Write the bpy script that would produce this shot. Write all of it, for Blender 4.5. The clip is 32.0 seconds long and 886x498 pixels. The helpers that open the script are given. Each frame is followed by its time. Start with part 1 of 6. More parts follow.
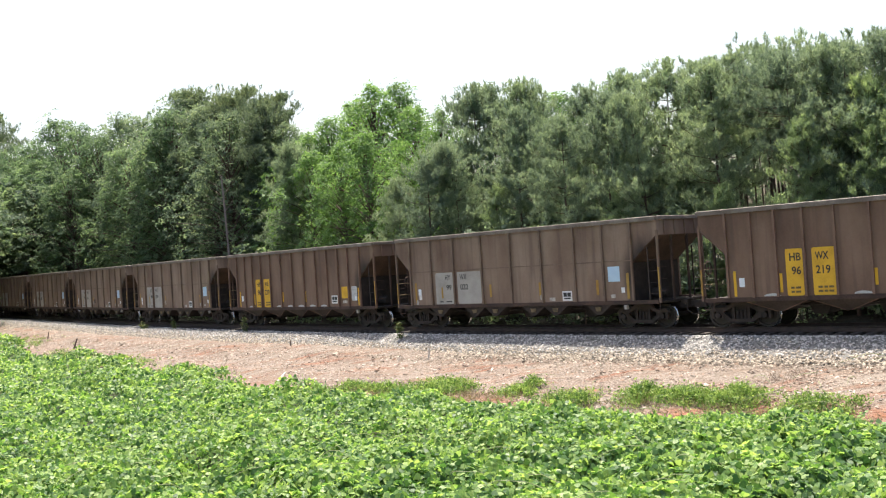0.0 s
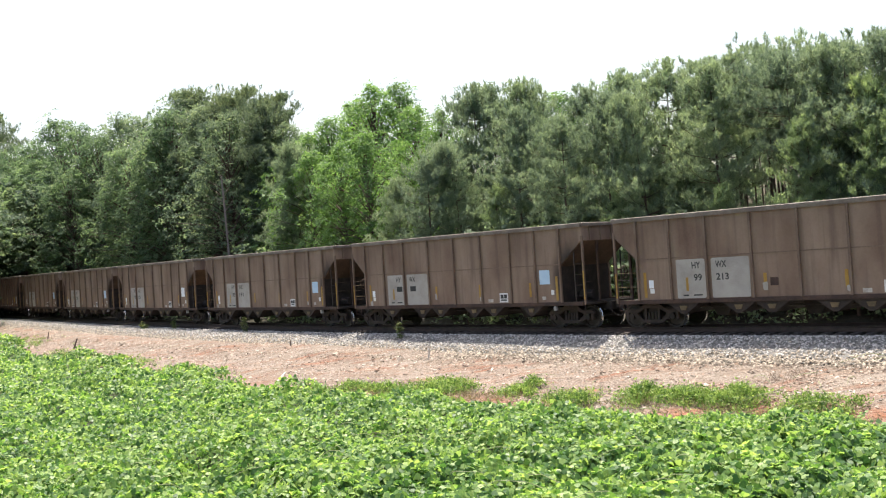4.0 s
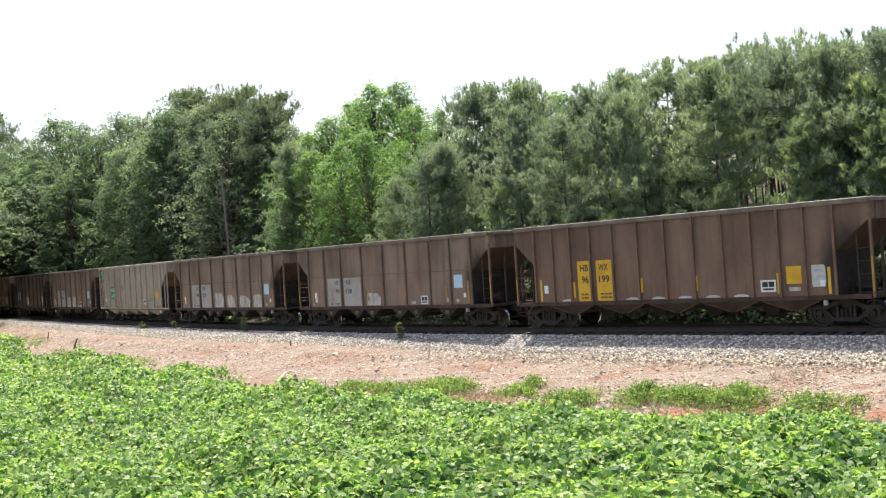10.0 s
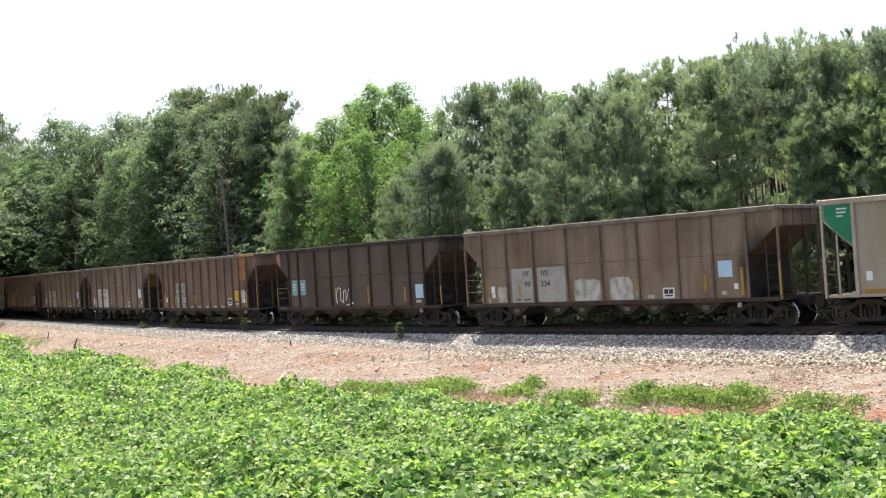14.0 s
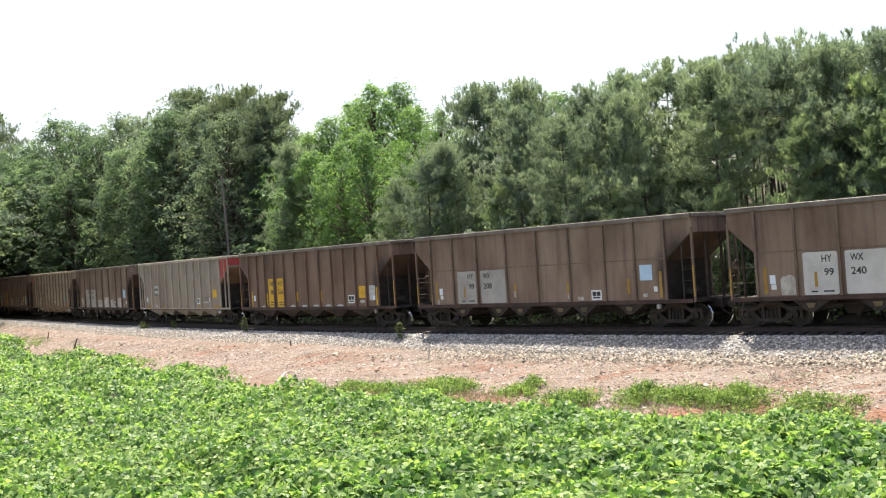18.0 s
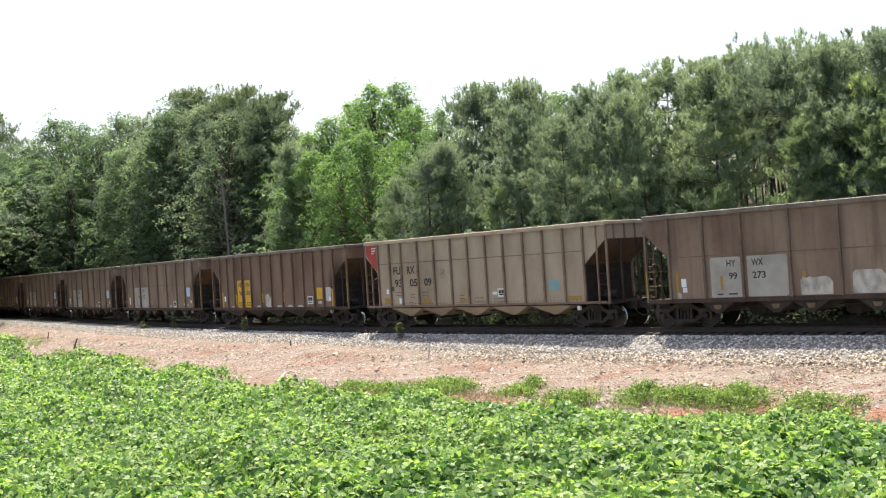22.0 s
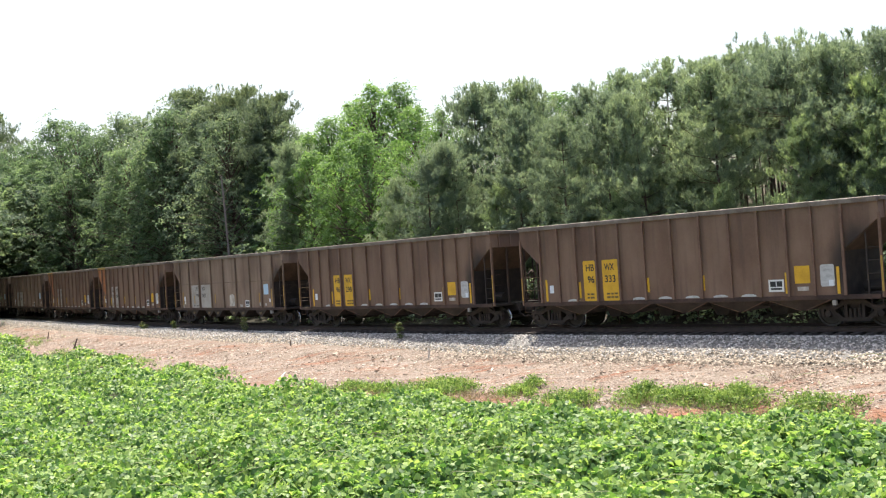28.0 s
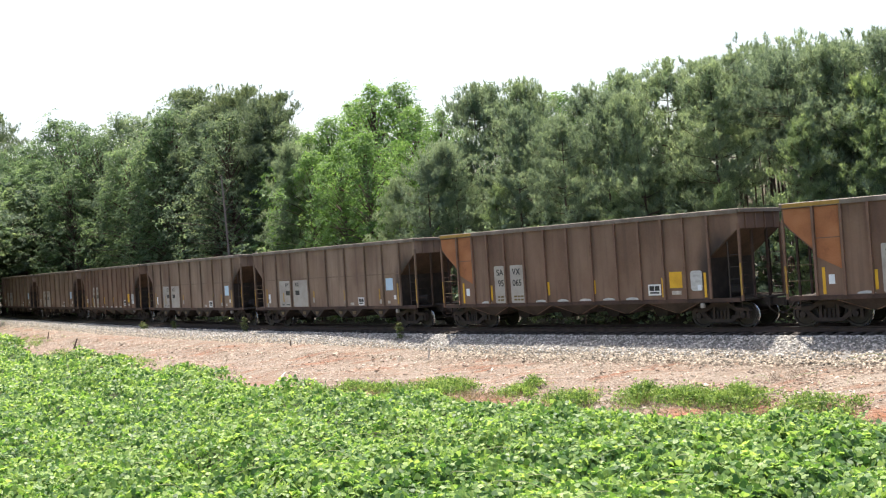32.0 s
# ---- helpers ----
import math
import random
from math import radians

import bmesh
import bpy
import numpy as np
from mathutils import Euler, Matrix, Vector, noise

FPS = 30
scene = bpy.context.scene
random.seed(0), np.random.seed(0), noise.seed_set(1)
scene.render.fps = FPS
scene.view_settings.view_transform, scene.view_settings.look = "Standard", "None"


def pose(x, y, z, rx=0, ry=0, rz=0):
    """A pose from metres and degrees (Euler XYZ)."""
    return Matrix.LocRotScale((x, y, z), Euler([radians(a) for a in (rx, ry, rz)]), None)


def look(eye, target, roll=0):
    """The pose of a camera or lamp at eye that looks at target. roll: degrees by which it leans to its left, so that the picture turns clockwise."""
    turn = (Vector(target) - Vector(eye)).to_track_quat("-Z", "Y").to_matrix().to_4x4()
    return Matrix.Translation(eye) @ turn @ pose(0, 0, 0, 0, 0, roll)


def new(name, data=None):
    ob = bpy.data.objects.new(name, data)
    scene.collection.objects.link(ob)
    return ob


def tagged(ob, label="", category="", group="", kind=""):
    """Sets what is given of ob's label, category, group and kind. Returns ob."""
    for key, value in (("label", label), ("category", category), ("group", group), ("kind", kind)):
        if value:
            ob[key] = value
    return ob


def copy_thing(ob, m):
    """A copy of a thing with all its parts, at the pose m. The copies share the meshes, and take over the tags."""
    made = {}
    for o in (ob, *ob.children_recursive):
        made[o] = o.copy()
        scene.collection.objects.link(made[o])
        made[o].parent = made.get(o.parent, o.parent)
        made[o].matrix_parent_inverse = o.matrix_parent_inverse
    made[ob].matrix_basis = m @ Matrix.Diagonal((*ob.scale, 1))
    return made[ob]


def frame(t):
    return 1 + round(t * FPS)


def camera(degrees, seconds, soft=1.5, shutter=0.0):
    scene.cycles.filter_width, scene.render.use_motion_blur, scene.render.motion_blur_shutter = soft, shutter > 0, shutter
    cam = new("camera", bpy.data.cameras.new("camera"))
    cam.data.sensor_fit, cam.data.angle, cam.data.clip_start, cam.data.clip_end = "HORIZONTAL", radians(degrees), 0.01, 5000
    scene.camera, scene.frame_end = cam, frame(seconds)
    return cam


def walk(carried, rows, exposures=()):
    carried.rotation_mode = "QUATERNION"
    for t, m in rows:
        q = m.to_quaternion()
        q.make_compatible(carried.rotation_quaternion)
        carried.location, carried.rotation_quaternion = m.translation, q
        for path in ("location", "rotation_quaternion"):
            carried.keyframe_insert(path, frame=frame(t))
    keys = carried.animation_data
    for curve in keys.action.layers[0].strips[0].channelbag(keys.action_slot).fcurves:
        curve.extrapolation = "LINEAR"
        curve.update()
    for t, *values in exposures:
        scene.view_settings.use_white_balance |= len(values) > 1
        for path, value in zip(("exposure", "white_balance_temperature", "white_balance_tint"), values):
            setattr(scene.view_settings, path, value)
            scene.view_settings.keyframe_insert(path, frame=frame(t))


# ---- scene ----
from functools import lru_cache

# ---- camera on the bank above the field, standing still, leaning a little ----
EYE = (0.0, 0.0, 3.905)
cam = camera(46.99, 32.0, 1.15)
VIEW = Matrix.Translation(EYE) @ pose(0, 0, 0, 90 - 0.253, 0, 0) @ pose(0, 0, 0, 0, 0, -4.79)
walk(cam, [(0.0, VIEW), (32.0, VIEW)], [(0.0, 1.07), (32.0, 1.07)])

# ---- light: a hazy, bright summer noon, the sun high behind the wood ----
SUN_TO = Vector((-0.06, 1.69, 4.5)).normalized()
world = bpy.data.worlds.new("sky")
scene.world = world
world.use_nodes = True
wn, wl = world.node_tree.nodes, world.node_tree.links
sky = wn.new("ShaderNodeTexSky")
sky.sky_type = "NISHITA"
sky.sun_disc = False
sky.sun_elevation = math.asin(SUN_TO.z)
sky.sun_rotation = math.atan2(SUN_TO.x, SUN_TO.y)
sky.air_density, sky.dust_density, sky.ozone_density = 1.0, 5.0, 0.8
wn["Background"].inputs["Strength"].default_value = 0.15
wl.new(sky.outputs[0], wn["Background"].inputs["Color"])
sun = new("sun", bpy.data.lights.new("sun", "SUN"))
sun.data.energy, sun.data.angle, sun.data.color = 5.0, radians(0.6), (1.0, 0.93, 0.82)
sun.matrix_world = look(SUN_TO * 200, (0, 0, 0))

# ---- the railway's line: a curve that eases out into straights at both ends ----
TILT = 1.517
LS = np.linspace(-760, 760, 15201)
LK = np.where(LS < -10, np.maximum(0.0043861 + 9.438e-5 * (LS + 10), 0), np.where(LS > 40, 0, 0.0043861))


def summed(v):
    step = LS[1] - LS[0]
    return np.concatenate([[0], np.cumsum((v[1:] + v[:-1]) / 2 * step)])


LA = summed(LK)
LA += radians(-47.378) - np.interp(0, LS, LA)
LX, LY = summed(np.cos(LA)), summed(np.sin(LA))
LX -= np.interp(0, LS, LX)
LY += 48.726 - np.interp(0, LS, LY)


def line(s):
    return float(np.interp(s, LS, LX)), float(np.interp(s, LS, LY)), float(np.interp(s, LS, LA))


def beside(s, lat, z=0.0):
    """The place at s along the line, lat metres from it towards the field."""
    x, y, a = line(s)
    return Vector((x + lat * math.sin(a), y - lat * math.cos(a), z))


def lateral(x, y):
    """s and lat of places, for arrays."""
    x, y = np.asarray(x, float), np.asarray(y, float)
    s_out, l_out = np.empty(x.shape), np.empty(x.shape)
    coarse = slice(None, None, 20)
    cx, cy, cs, ca = LX[coarse], LY[coarse], LS[coarse], LA[coarse]
    for i in range(0, len(x), 4000):
        xs, ys = x[i:i + 4000, None], y[i:i + 4000, None]
        n = np.argmin((cx - xs) ** 2 + (cy - ys) ** 2, axis=1)
        dx, dy = x[i:i + 4000] - cx[n], y[i:i + 4000] - cy[n]
        s_out[i:i + 4000] = cs[n] + dx * np.cos(ca[n]) + dy * np.sin(ca[n])
        l_out[i:i + 4000] = dx * np.sin(ca[n]) - dy * np.cos(ca[n])
    return s_out, l_out


# ---- mesh helpers ----
class Shape:
    """Collects faces for one mesh."""

    def __init__(self):
        self.v, self.f = [], []

    def add(self, verts, faces):
        o = len(self.v)
        self.v += [tuple(v) for v in verts]
        self.f += [tuple(i + o for i in f) for f in faces]
        return self

    def box(self, x0, x1, y0, y1, z0, z1):
        return self.add([(x0, y0, z0), (x1, y0, z0), (x1, y1, z0), (x0, y1, z0), (x0, y0, z1), (x1, y0, z1), (x1, y1, z1), (x0, y1, z1)],
                        [(0, 3, 2, 1), (4, 5, 6, 7), (0, 1, 5, 4), (1, 2, 6, 5), (2, 3, 7, 6), (3, 0, 4, 7)])

    def soft(self, x0, x1, y0, y1, z0, z1, b):
        """A box whose upright edges are chamfered and whose top is drawn in."""
        ring = [(x0 + b, y0), (x1 - b, y0), (x1, y0 + b), (x1, y1 - b), (x1 - b, y1), (x0 + b, y1), (x0, y1 - b), (x0, y0 + b)]
        cx, cy = (x0 + x1) / 2, (y0 + y1) / 2
        top = [(cx + (x - cx) * (1 - 2 * b / max(x1 - x0, 1e-6)), cy + (y - cy) * (1 - 2 * b / max(y1 - y0, 1e-6)), z1) for x, y in ring]
        v = [(x, y, z0) for x, y in ring] + [(x, y, z1 - b) for x, y in ring] + top
        f = [tuple(reversed(range(8))), tuple(range(16, 24))]
        for r in (0, 8):
            f += [(r + i, r + (i + 1) % 8, r + 8 + (i + 1) % 8, r + 8 + i) for i in range(8)]
        return self.add(v, f)

    def prism(self, poly, y0, y1):
        """A polygon in the xz plane, drawn out from y0 to y1."""
        n = len(poly)
        v = [(x, y0, z) for x, z in poly] + [(x, y1, z) for x, z in poly]
        f = [tuple(range(n)), tuple(reversed(range(n, 2 * n)))]
        f += [((i + 1) % n, i, n + i, n + (i + 1) % n) for i in range(n)]
        return self.add(v, f)

    def bar(self, a, b, r, n=6, r2=None):
        """A round bar from a to b."""
        a, b = Vector(a), Vector(b)
        q = (b - a).to_track_quat("Z", "Y")
        r2 = r if r2 is None else r2
        v = []
        for p, rr in ((a, r), (b, r2)):
            v += [p + q @ Vector((rr * math.cos(6.2832 * i / n), rr * math.sin(6.2832 * i / n), 0)) for i in range(n)]
        f = [(i, (i + 1) % n, n + (i + 1) % n, n + i) for i in range(n)] + [tuple(reversed(range(n))), tuple(range(n, 2 * n))]
        return self.add(v, f)

    def lathe(self, profile, n=20, y=True):
        """A profile of (radius, offset) turned about the y axis."""
        o = len(self.v)
        v = [(r * math.cos(6.2832 * i / n), h, r * math.sin(6.2832 * i / n)) for r, h in profile for i in range(n)]
        m = len(profile)
        f = [(k * n + i, k * n + (i + 1) % n, (k + 1) * n + (i + 1) % n, (k + 1) * n + i) for k in range(m - 1) for i in range(n)]
        return self.add(v, f)

    def mesh(self, name, mat, smooth=False):
        me = bpy.data.meshes.new(name)
        me.from_pydata(self.v, [], self.f)
        me.materials.append(mat)
        if smooth:
            me.polygons.foreach_set("use_smooth", [True] * len(me.polygons))
        me.update()
        return me


def part(name, shape, mat, parent, label="", smooth=False, at=None):
    me = shape if isinstance(shape, bpy.types.Mesh) else shape.mesh(name, mat, smooth)
    ob = new(name, me)
    ob.parent = parent
    if at is not None:
        ob.matrix_basis = at
    return tagged(ob, label=label)


def thing(name, label, category, group="", kind="", at=None):
    ob = tagged(new(name), label, category, group, kind)
    if at is not None:
        ob.matrix_basis = at
    return ob


# ---- materials ----
def material(name, colors, scale=3.0, rough=0.8, metal=0.0, bump=0.3, fine=30.0, streak=None, thin=0.0, dist=0.02, random=0.0, gloss=0.5, tight=0.2, grain=0.35, dark_front=0.0, glow=(1.8, 1.7, 1.0), vary=0.0):
    """Noise at two scales between the colours; streak stretches it along z; thin adds light that comes through; random varies it by island; soot adds rain streaks and a black bloom round the front opening."""
    mat = bpy.data.materials.new(name)
    mat.use_nodes = True
    n, l = mat.node_tree.nodes, mat.node_tree.links
    bsdf = n["Principled BSDF"]
    bsdf.inputs["Roughness"].default_value = rough
    bsdf.inputs["Metallic"].default_value = metal
    bsdf.inputs["Specular IOR Level"].default_value = gloss
    co = n.new("ShaderNodeTexCoord")
    mp = n.new("ShaderNodeMapping")
    l.new(co.outputs["Object"], mp.inputs[0])
    if streak:
        mp.inputs["Scale"].default_value = streak
    big, small = n.new("ShaderNodeTexNoise"), n.new("ShaderNodeTexNoise")
    big.inputs["Scale"].default_value, small.inputs["Scale"].default_value = scale, fine
    big.inputs["Detail"].default_value, small.inputs["Detail"].default_value = 6, 4
    l.new(mp.outputs[0], big.inputs["Vector"])
    l.new(co.outputs["Object"], small.inputs["Vector"])
    mix = n.new("ShaderNodeMix")
    mix.data_type = "FLOAT"
    mix.inputs[0].default_value = grain
    l.new(big.outputs["Fac"], mix.inputs[2])
    l.new(small.outputs["Fac"], mix.inputs[3])
    src = mix.outputs[0]
    if random:
        geo = n.new("ShaderNodeNewGeometry")
        ad = n.new("ShaderNodeMath")
        ad.operation = "MULTIPLY_ADD"
        l.new(geo.outputs["Random Per Island"], ad.inputs[0])
        ad.inputs[1].default_value = random
        ad2 = n.new("ShaderNodeMath")
        ad2.operation = "SUBTRACT"
        l.new(src, ad2.inputs[0])
        ad2.inputs[1].default_value = random / 2
        l.new(ad2.outputs[0], ad.inputs[2])
        src = ad.outputs[0]
    ramp = n.new("ShaderNodeValToRGB")
    el = ramp.color_ramp.elements
    el[0].position, el[1].position = 0.5 - tight, 0.5 + tight
    el[0].color, el[1].color = (*colors[0], 1), (*colors[-1], 1)
    for i, c in enumerate(colors[1:-1]):
        e = el.new(0.5 - tight + 2 * tight * (i + 1) / (len(colors) - 1))
        e.color = (*c, 1)
    l.new(src, ramp.inputs[0])
    paint = ramp.outputs[0]
    if vary:
        # each tree has its own tint
        info, tint, shift = n.new("ShaderNodeObjectInfo"), n.new("ShaderNodeValToRGB"), n.new("ShaderNodeMix")
        tint.color_ramp.elements[0].color = (1 - vary, 1 - vary * 0.9, 1 - vary * 0.6, 1)
        tint.color_ramp.elements[1].color = (1 + vary * 1.15, 1 + vary, 1 + vary * 0.4, 1)
        l.new(info.outputs["Random"], tint.inputs[0])
        shift.data_type, shift.blend_type = "RGBA", "MULTIPLY"
        shift.inputs[0].default_value = 1
        l.new(paint, shift.inputs[6])
        l.new(tint.outputs[0], shift.inputs[7])
        paint = shift.outputs[2]
    l.new(paint, bsdf.inputs["Base Color"])
    if dark_front:
        # rain streaks down the sheet, which also darkens round the opening at the front end
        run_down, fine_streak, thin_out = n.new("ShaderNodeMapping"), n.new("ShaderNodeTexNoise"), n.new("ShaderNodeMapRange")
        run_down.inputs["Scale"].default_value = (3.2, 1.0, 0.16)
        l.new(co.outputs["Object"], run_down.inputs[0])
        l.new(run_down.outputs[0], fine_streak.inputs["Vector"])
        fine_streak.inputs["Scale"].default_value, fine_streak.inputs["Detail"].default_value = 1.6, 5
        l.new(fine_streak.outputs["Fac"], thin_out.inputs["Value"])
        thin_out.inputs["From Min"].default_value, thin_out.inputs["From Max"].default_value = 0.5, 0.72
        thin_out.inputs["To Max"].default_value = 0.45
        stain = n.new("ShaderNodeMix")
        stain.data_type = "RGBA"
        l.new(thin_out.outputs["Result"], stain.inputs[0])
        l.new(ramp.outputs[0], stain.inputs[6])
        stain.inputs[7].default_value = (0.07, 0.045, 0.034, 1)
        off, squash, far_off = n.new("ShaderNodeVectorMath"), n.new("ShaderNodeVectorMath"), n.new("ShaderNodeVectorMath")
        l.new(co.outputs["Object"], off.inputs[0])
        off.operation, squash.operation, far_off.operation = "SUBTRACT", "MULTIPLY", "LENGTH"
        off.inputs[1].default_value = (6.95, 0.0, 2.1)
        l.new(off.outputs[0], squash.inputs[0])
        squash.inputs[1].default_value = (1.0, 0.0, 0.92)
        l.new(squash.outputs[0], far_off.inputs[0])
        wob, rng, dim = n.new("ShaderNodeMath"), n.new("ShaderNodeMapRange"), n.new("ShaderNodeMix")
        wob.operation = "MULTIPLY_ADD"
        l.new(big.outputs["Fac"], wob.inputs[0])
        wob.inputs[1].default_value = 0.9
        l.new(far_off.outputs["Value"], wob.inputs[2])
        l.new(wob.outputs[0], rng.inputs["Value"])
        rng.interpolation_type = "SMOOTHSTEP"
        for key, value in (("From Min", 1.15), ("From Max", 2.0), ("To Min", dark_front), ("To Max", 0.0)):
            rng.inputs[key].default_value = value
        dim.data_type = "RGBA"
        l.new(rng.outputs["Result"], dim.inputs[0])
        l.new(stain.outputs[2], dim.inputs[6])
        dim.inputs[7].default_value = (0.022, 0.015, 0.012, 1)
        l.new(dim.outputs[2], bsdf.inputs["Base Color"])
    if bump:
        b = n.new("ShaderNodeBump")
        b.inputs["Strength"].default_value, b.inputs["Distance"].default_value = bump, dist
        l.new(small.outputs["Fac"], b.inputs["Height"])
        l.new(b.outputs[0], bsdf.inputs["Normal"])
    if thin:
        tr = n.new("ShaderNodeBsdfTranslucent")
        gain = n.new("ShaderNodeMix")
        gain.data_type = "RGBA"
        gain.blend_type = "MULTIPLY"
        gain.inputs[0].default_value = 1
        l.new(paint, gain.inputs[6])
        gain.inputs[7].default_value = (*glow, 1)
        l.new(gain.outputs[2], tr.inputs["Color"])
        ms = n.new("ShaderNodeMixShader")
        ms.inputs[0].default_value = thin
        l.new(bsdf.outputs[0], ms.inputs[1])
        l.new(tr.outputs[0], ms.inputs[2])
        l.new(ms.outputs[0], n["Material Output"].inputs["Surface"])
    return mat


brown = material("oxide_brown_paint", [(0.127, 0.0723, 0.0482), (0.2015, 0.133, 0.0922), (0.279, 0.201, 0.1465)], 0.8, 0.75, bump=0.15, fine=14, streak=(1.0, 1.0, 0.4), tight=0.2, grain=0.12, dark_front=0.93)
redbrown = material("red_brown_paint", [(0.099, 0.0523, 0.0333), (0.16, 0.0947, 0.0616), (0.22, 0.14, 0.0955)], 0.8, 0.75, bump=0.15, fine=14, streak=(1.0, 1.0, 0.4), tight=0.2, grain=0.12, dark_front=0.93)
dark_brown = material("dark_brown_paint", [(0.05, 0.03, 0.022), (0.083, 0.054, 0.04), (0.118, 0.08, 0.06)], 0.8, 0.75, bump=0.15, fine=14, streak=(1.0, 1.0, 0.4), tight=0.2, grain=0.12, dark_front=0.9)
grey_paint = material("dusty_grey_paint", [(0.235, 0.182, 0.132), (0.335, 0.272, 0.207), (0.4, 0.335, 0.262)], 1.0, 0.7, bump=0.12, fine=12, streak=(1.0, 1.0, 0.4), tight=0.2, grain=0.15)
taupe_paint = material("dusty_taupe_paint", [(0.19, 0.146, 0.107), (0.272, 0.218, 0.166), (0.33, 0.274, 0.214)], 1.0, 0.7, bump=0.12, fine=12, streak=(1.0, 1.0, 0.4), tight=0.2, grain=0.15)
beige_paint = material("dusty_beige_paint", [(0.25, 0.182, 0.122), (0.348, 0.266, 0.189), (0.415, 0.33, 0.244)], 1.0, 0.7, bump=0.12, fine=12, streak=(1.0, 1.0, 0.4), tight=0.2, grain=0.15)
beige_rib = material("dusty_beige_ribs", [(0.28, 0.212, 0.145), (0.39, 0.306, 0.222), (0.46, 0.372, 0.28)], 1.0, 0.7, bump=0.12, fine=12)
brown_rib = material("oxide_brown_ribs", [(0.105, 0.0653, 0.0446), (0.156, 0.104, 0.0731), (0.204, 0.143, 0.104)], 1.1, 0.75, bump=0.15, fine=14)
redbrown_rib = material("red_brown_ribs", [(0.102, 0.055, 0.0355), (0.16, 0.0924, 0.0623), (0.21, 0.128, 0.09)], 1.1, 0.75, bump=0.15, fine=14)
grey_rib = material("dusty_grey_ribs", [(0.26, 0.205, 0.155), (0.365, 0.302, 0.236), (0.44, 0.372, 0.298)], 1.0, 0.7, bump=0.12, fine=12)
# dusty brown, darkened here for the shade under the car
hopper_shaded = material("dusty_shaded_hopper_steel", [(0.025, 0.016, 0.012), (0.05, 0.034, 0.026), (0.08, 0.056, 0.043)], 1.5, 0.85, bump=0.2, fine=14)
f_rib = material("brown_stained_ribs", [(0.12, 0.075, 0.05), (0.2, 0.135, 0.092), (0.26, 0.185, 0.13)], 1.4, 0.75, bump=0.12, fine=12)
chord_paint = material("worn_chord_steel", [(0.09, 0.065, 0.05), (0.155, 0.122, 0.097), (0.23, 0.195, 0.165)], 2.0, 0.65, bump=0.2, fine=20)
slope_rust = material("rusty_slope_sheet", [(0.07, 0.042, 0.026), (0.17, 0.102, 0.06), (0.27, 0.17, 0.1)], 0.9, 0.85, bump=0.2, fine=14)
mid_slope = material("brown_slope_sheet", [(0.05, 0.028, 0.018), (0.115, 0.064, 0.038), (0.185, 0.106, 0.062)], 0.9, 0.85, bump=0.2, fine=14)
sooty_slope = material("sooty_slope_sheet", [(0.03, 0.018, 0.012), (0.07, 0.042, 0.028), (0.12, 0.073, 0.048)], 0.9, 0.85, bump=0.2, fine=14)
rust = material("rusty_steel", [(0.0219, 0.0131, 0.00962), (0.0525, 0.0306, 0.0227), (0.0963, 0.0525, 0.0367)], 1.6, 0.85, bump=0.25, fine=18)
black_steel = material("near_black_steel", [(0.0109, 0.00837, 0.00663), (0.0259, 0.0179, 0.0143), (0.0491, 0.0347, 0.0265)], 3.0, 0.8, bump=0.3, fine=25)
dust_steel = material("dusty_truck_steel", [(0.015, 0.01, 0.0075), (0.034, 0.0225, 0.017), (0.062, 0.042, 0.031)], 4.0, 0.8, bump=0.3, fine=25)
wheel_steel = material("worn_wheel_steel", [(0.0158, 0.0121, 0.0102), (0.0315, 0.0248, 0.0204), (0.063, 0.0524, 0.0459)], 3.0, 0.5, 0.4, bump=0.2, fine=25)
tread_steel = material("polished_tread", [(0.4, 0.39, 0.38), (0.55, 0.54, 0.53)], 3.0, 0.25, 0.9, bump=0.05)
yellow = material("yellow_panel_paint", [(0.47, 0.255, 0.013), (0.65, 0.37, 0.02), (0.7, 0.415, 0.025)], 2.0, 0.6, bump=0.08)
faint_ink = material("faint_dark_ink", [(0.05, 0.045, 0.038), (0.11, 0.098, 0.08)], 6.0, 0.7, bump=0.05)
faded_ink = material("faded_stencil_ink", [(0.06, 0.045, 0.02), (0.13, 0.09, 0.03), (0.2, 0.13, 0.03)], 5.0, 0.7, bump=0.05)
worn_yellow = material("worn_yellow_paint", [(0.2, 0.11, 0.02), (0.32, 0.185, 0.03), (0.38, 0.24, 0.06)], 3.0, 0.6, bump=0.05)
amber = material("faded_amber_tape", [(0.22, 0.11, 0.015), (0.33, 0.18, 0.025), (0.36, 0.22, 0.045)], 3.0, 0.5, bump=0.05)
clean_stencil = material("clean_stencil_paint", [(0.4, 0.375, 0.34), (0.53, 0.505, 0.465), (0.6, 0.575, 0.535)], 1.6, 0.7, bump=0.08)
stencil_grey = material("stencil_grey_paint", [(0.26, 0.233, 0.203), (0.36, 0.332, 0.297), (0.42, 0.393, 0.355)], 1.6, 0.7, bump=0.08)
white_paint = material("white_paint", [(0.6, 0.59, 0.56), (0.75, 0.75, 0.74)], 3.0, 0.6, bump=0.05)
patch_paint = material("chalky_overpaint", [(0.25, 0.21, 0.17), (0.43, 0.392, 0.342), (0.57, 0.53, 0.472)], 2.5, 0.75, bump=0.1, streak=(1.6, 1.0, 0.9), tight=0.14)
blue_sheet = material("pale_blue_sheet", [(0.36, 0.52, 0.68), (0.5, 0.64, 0.76)], 2.0, 0.5, bump=0.03)
white_sheet = material("pale_white_sheet", [(0.66, 0.7, 0.74), (0.76, 0.79, 0.82)], 2.0, 0.5, bump=0.03)
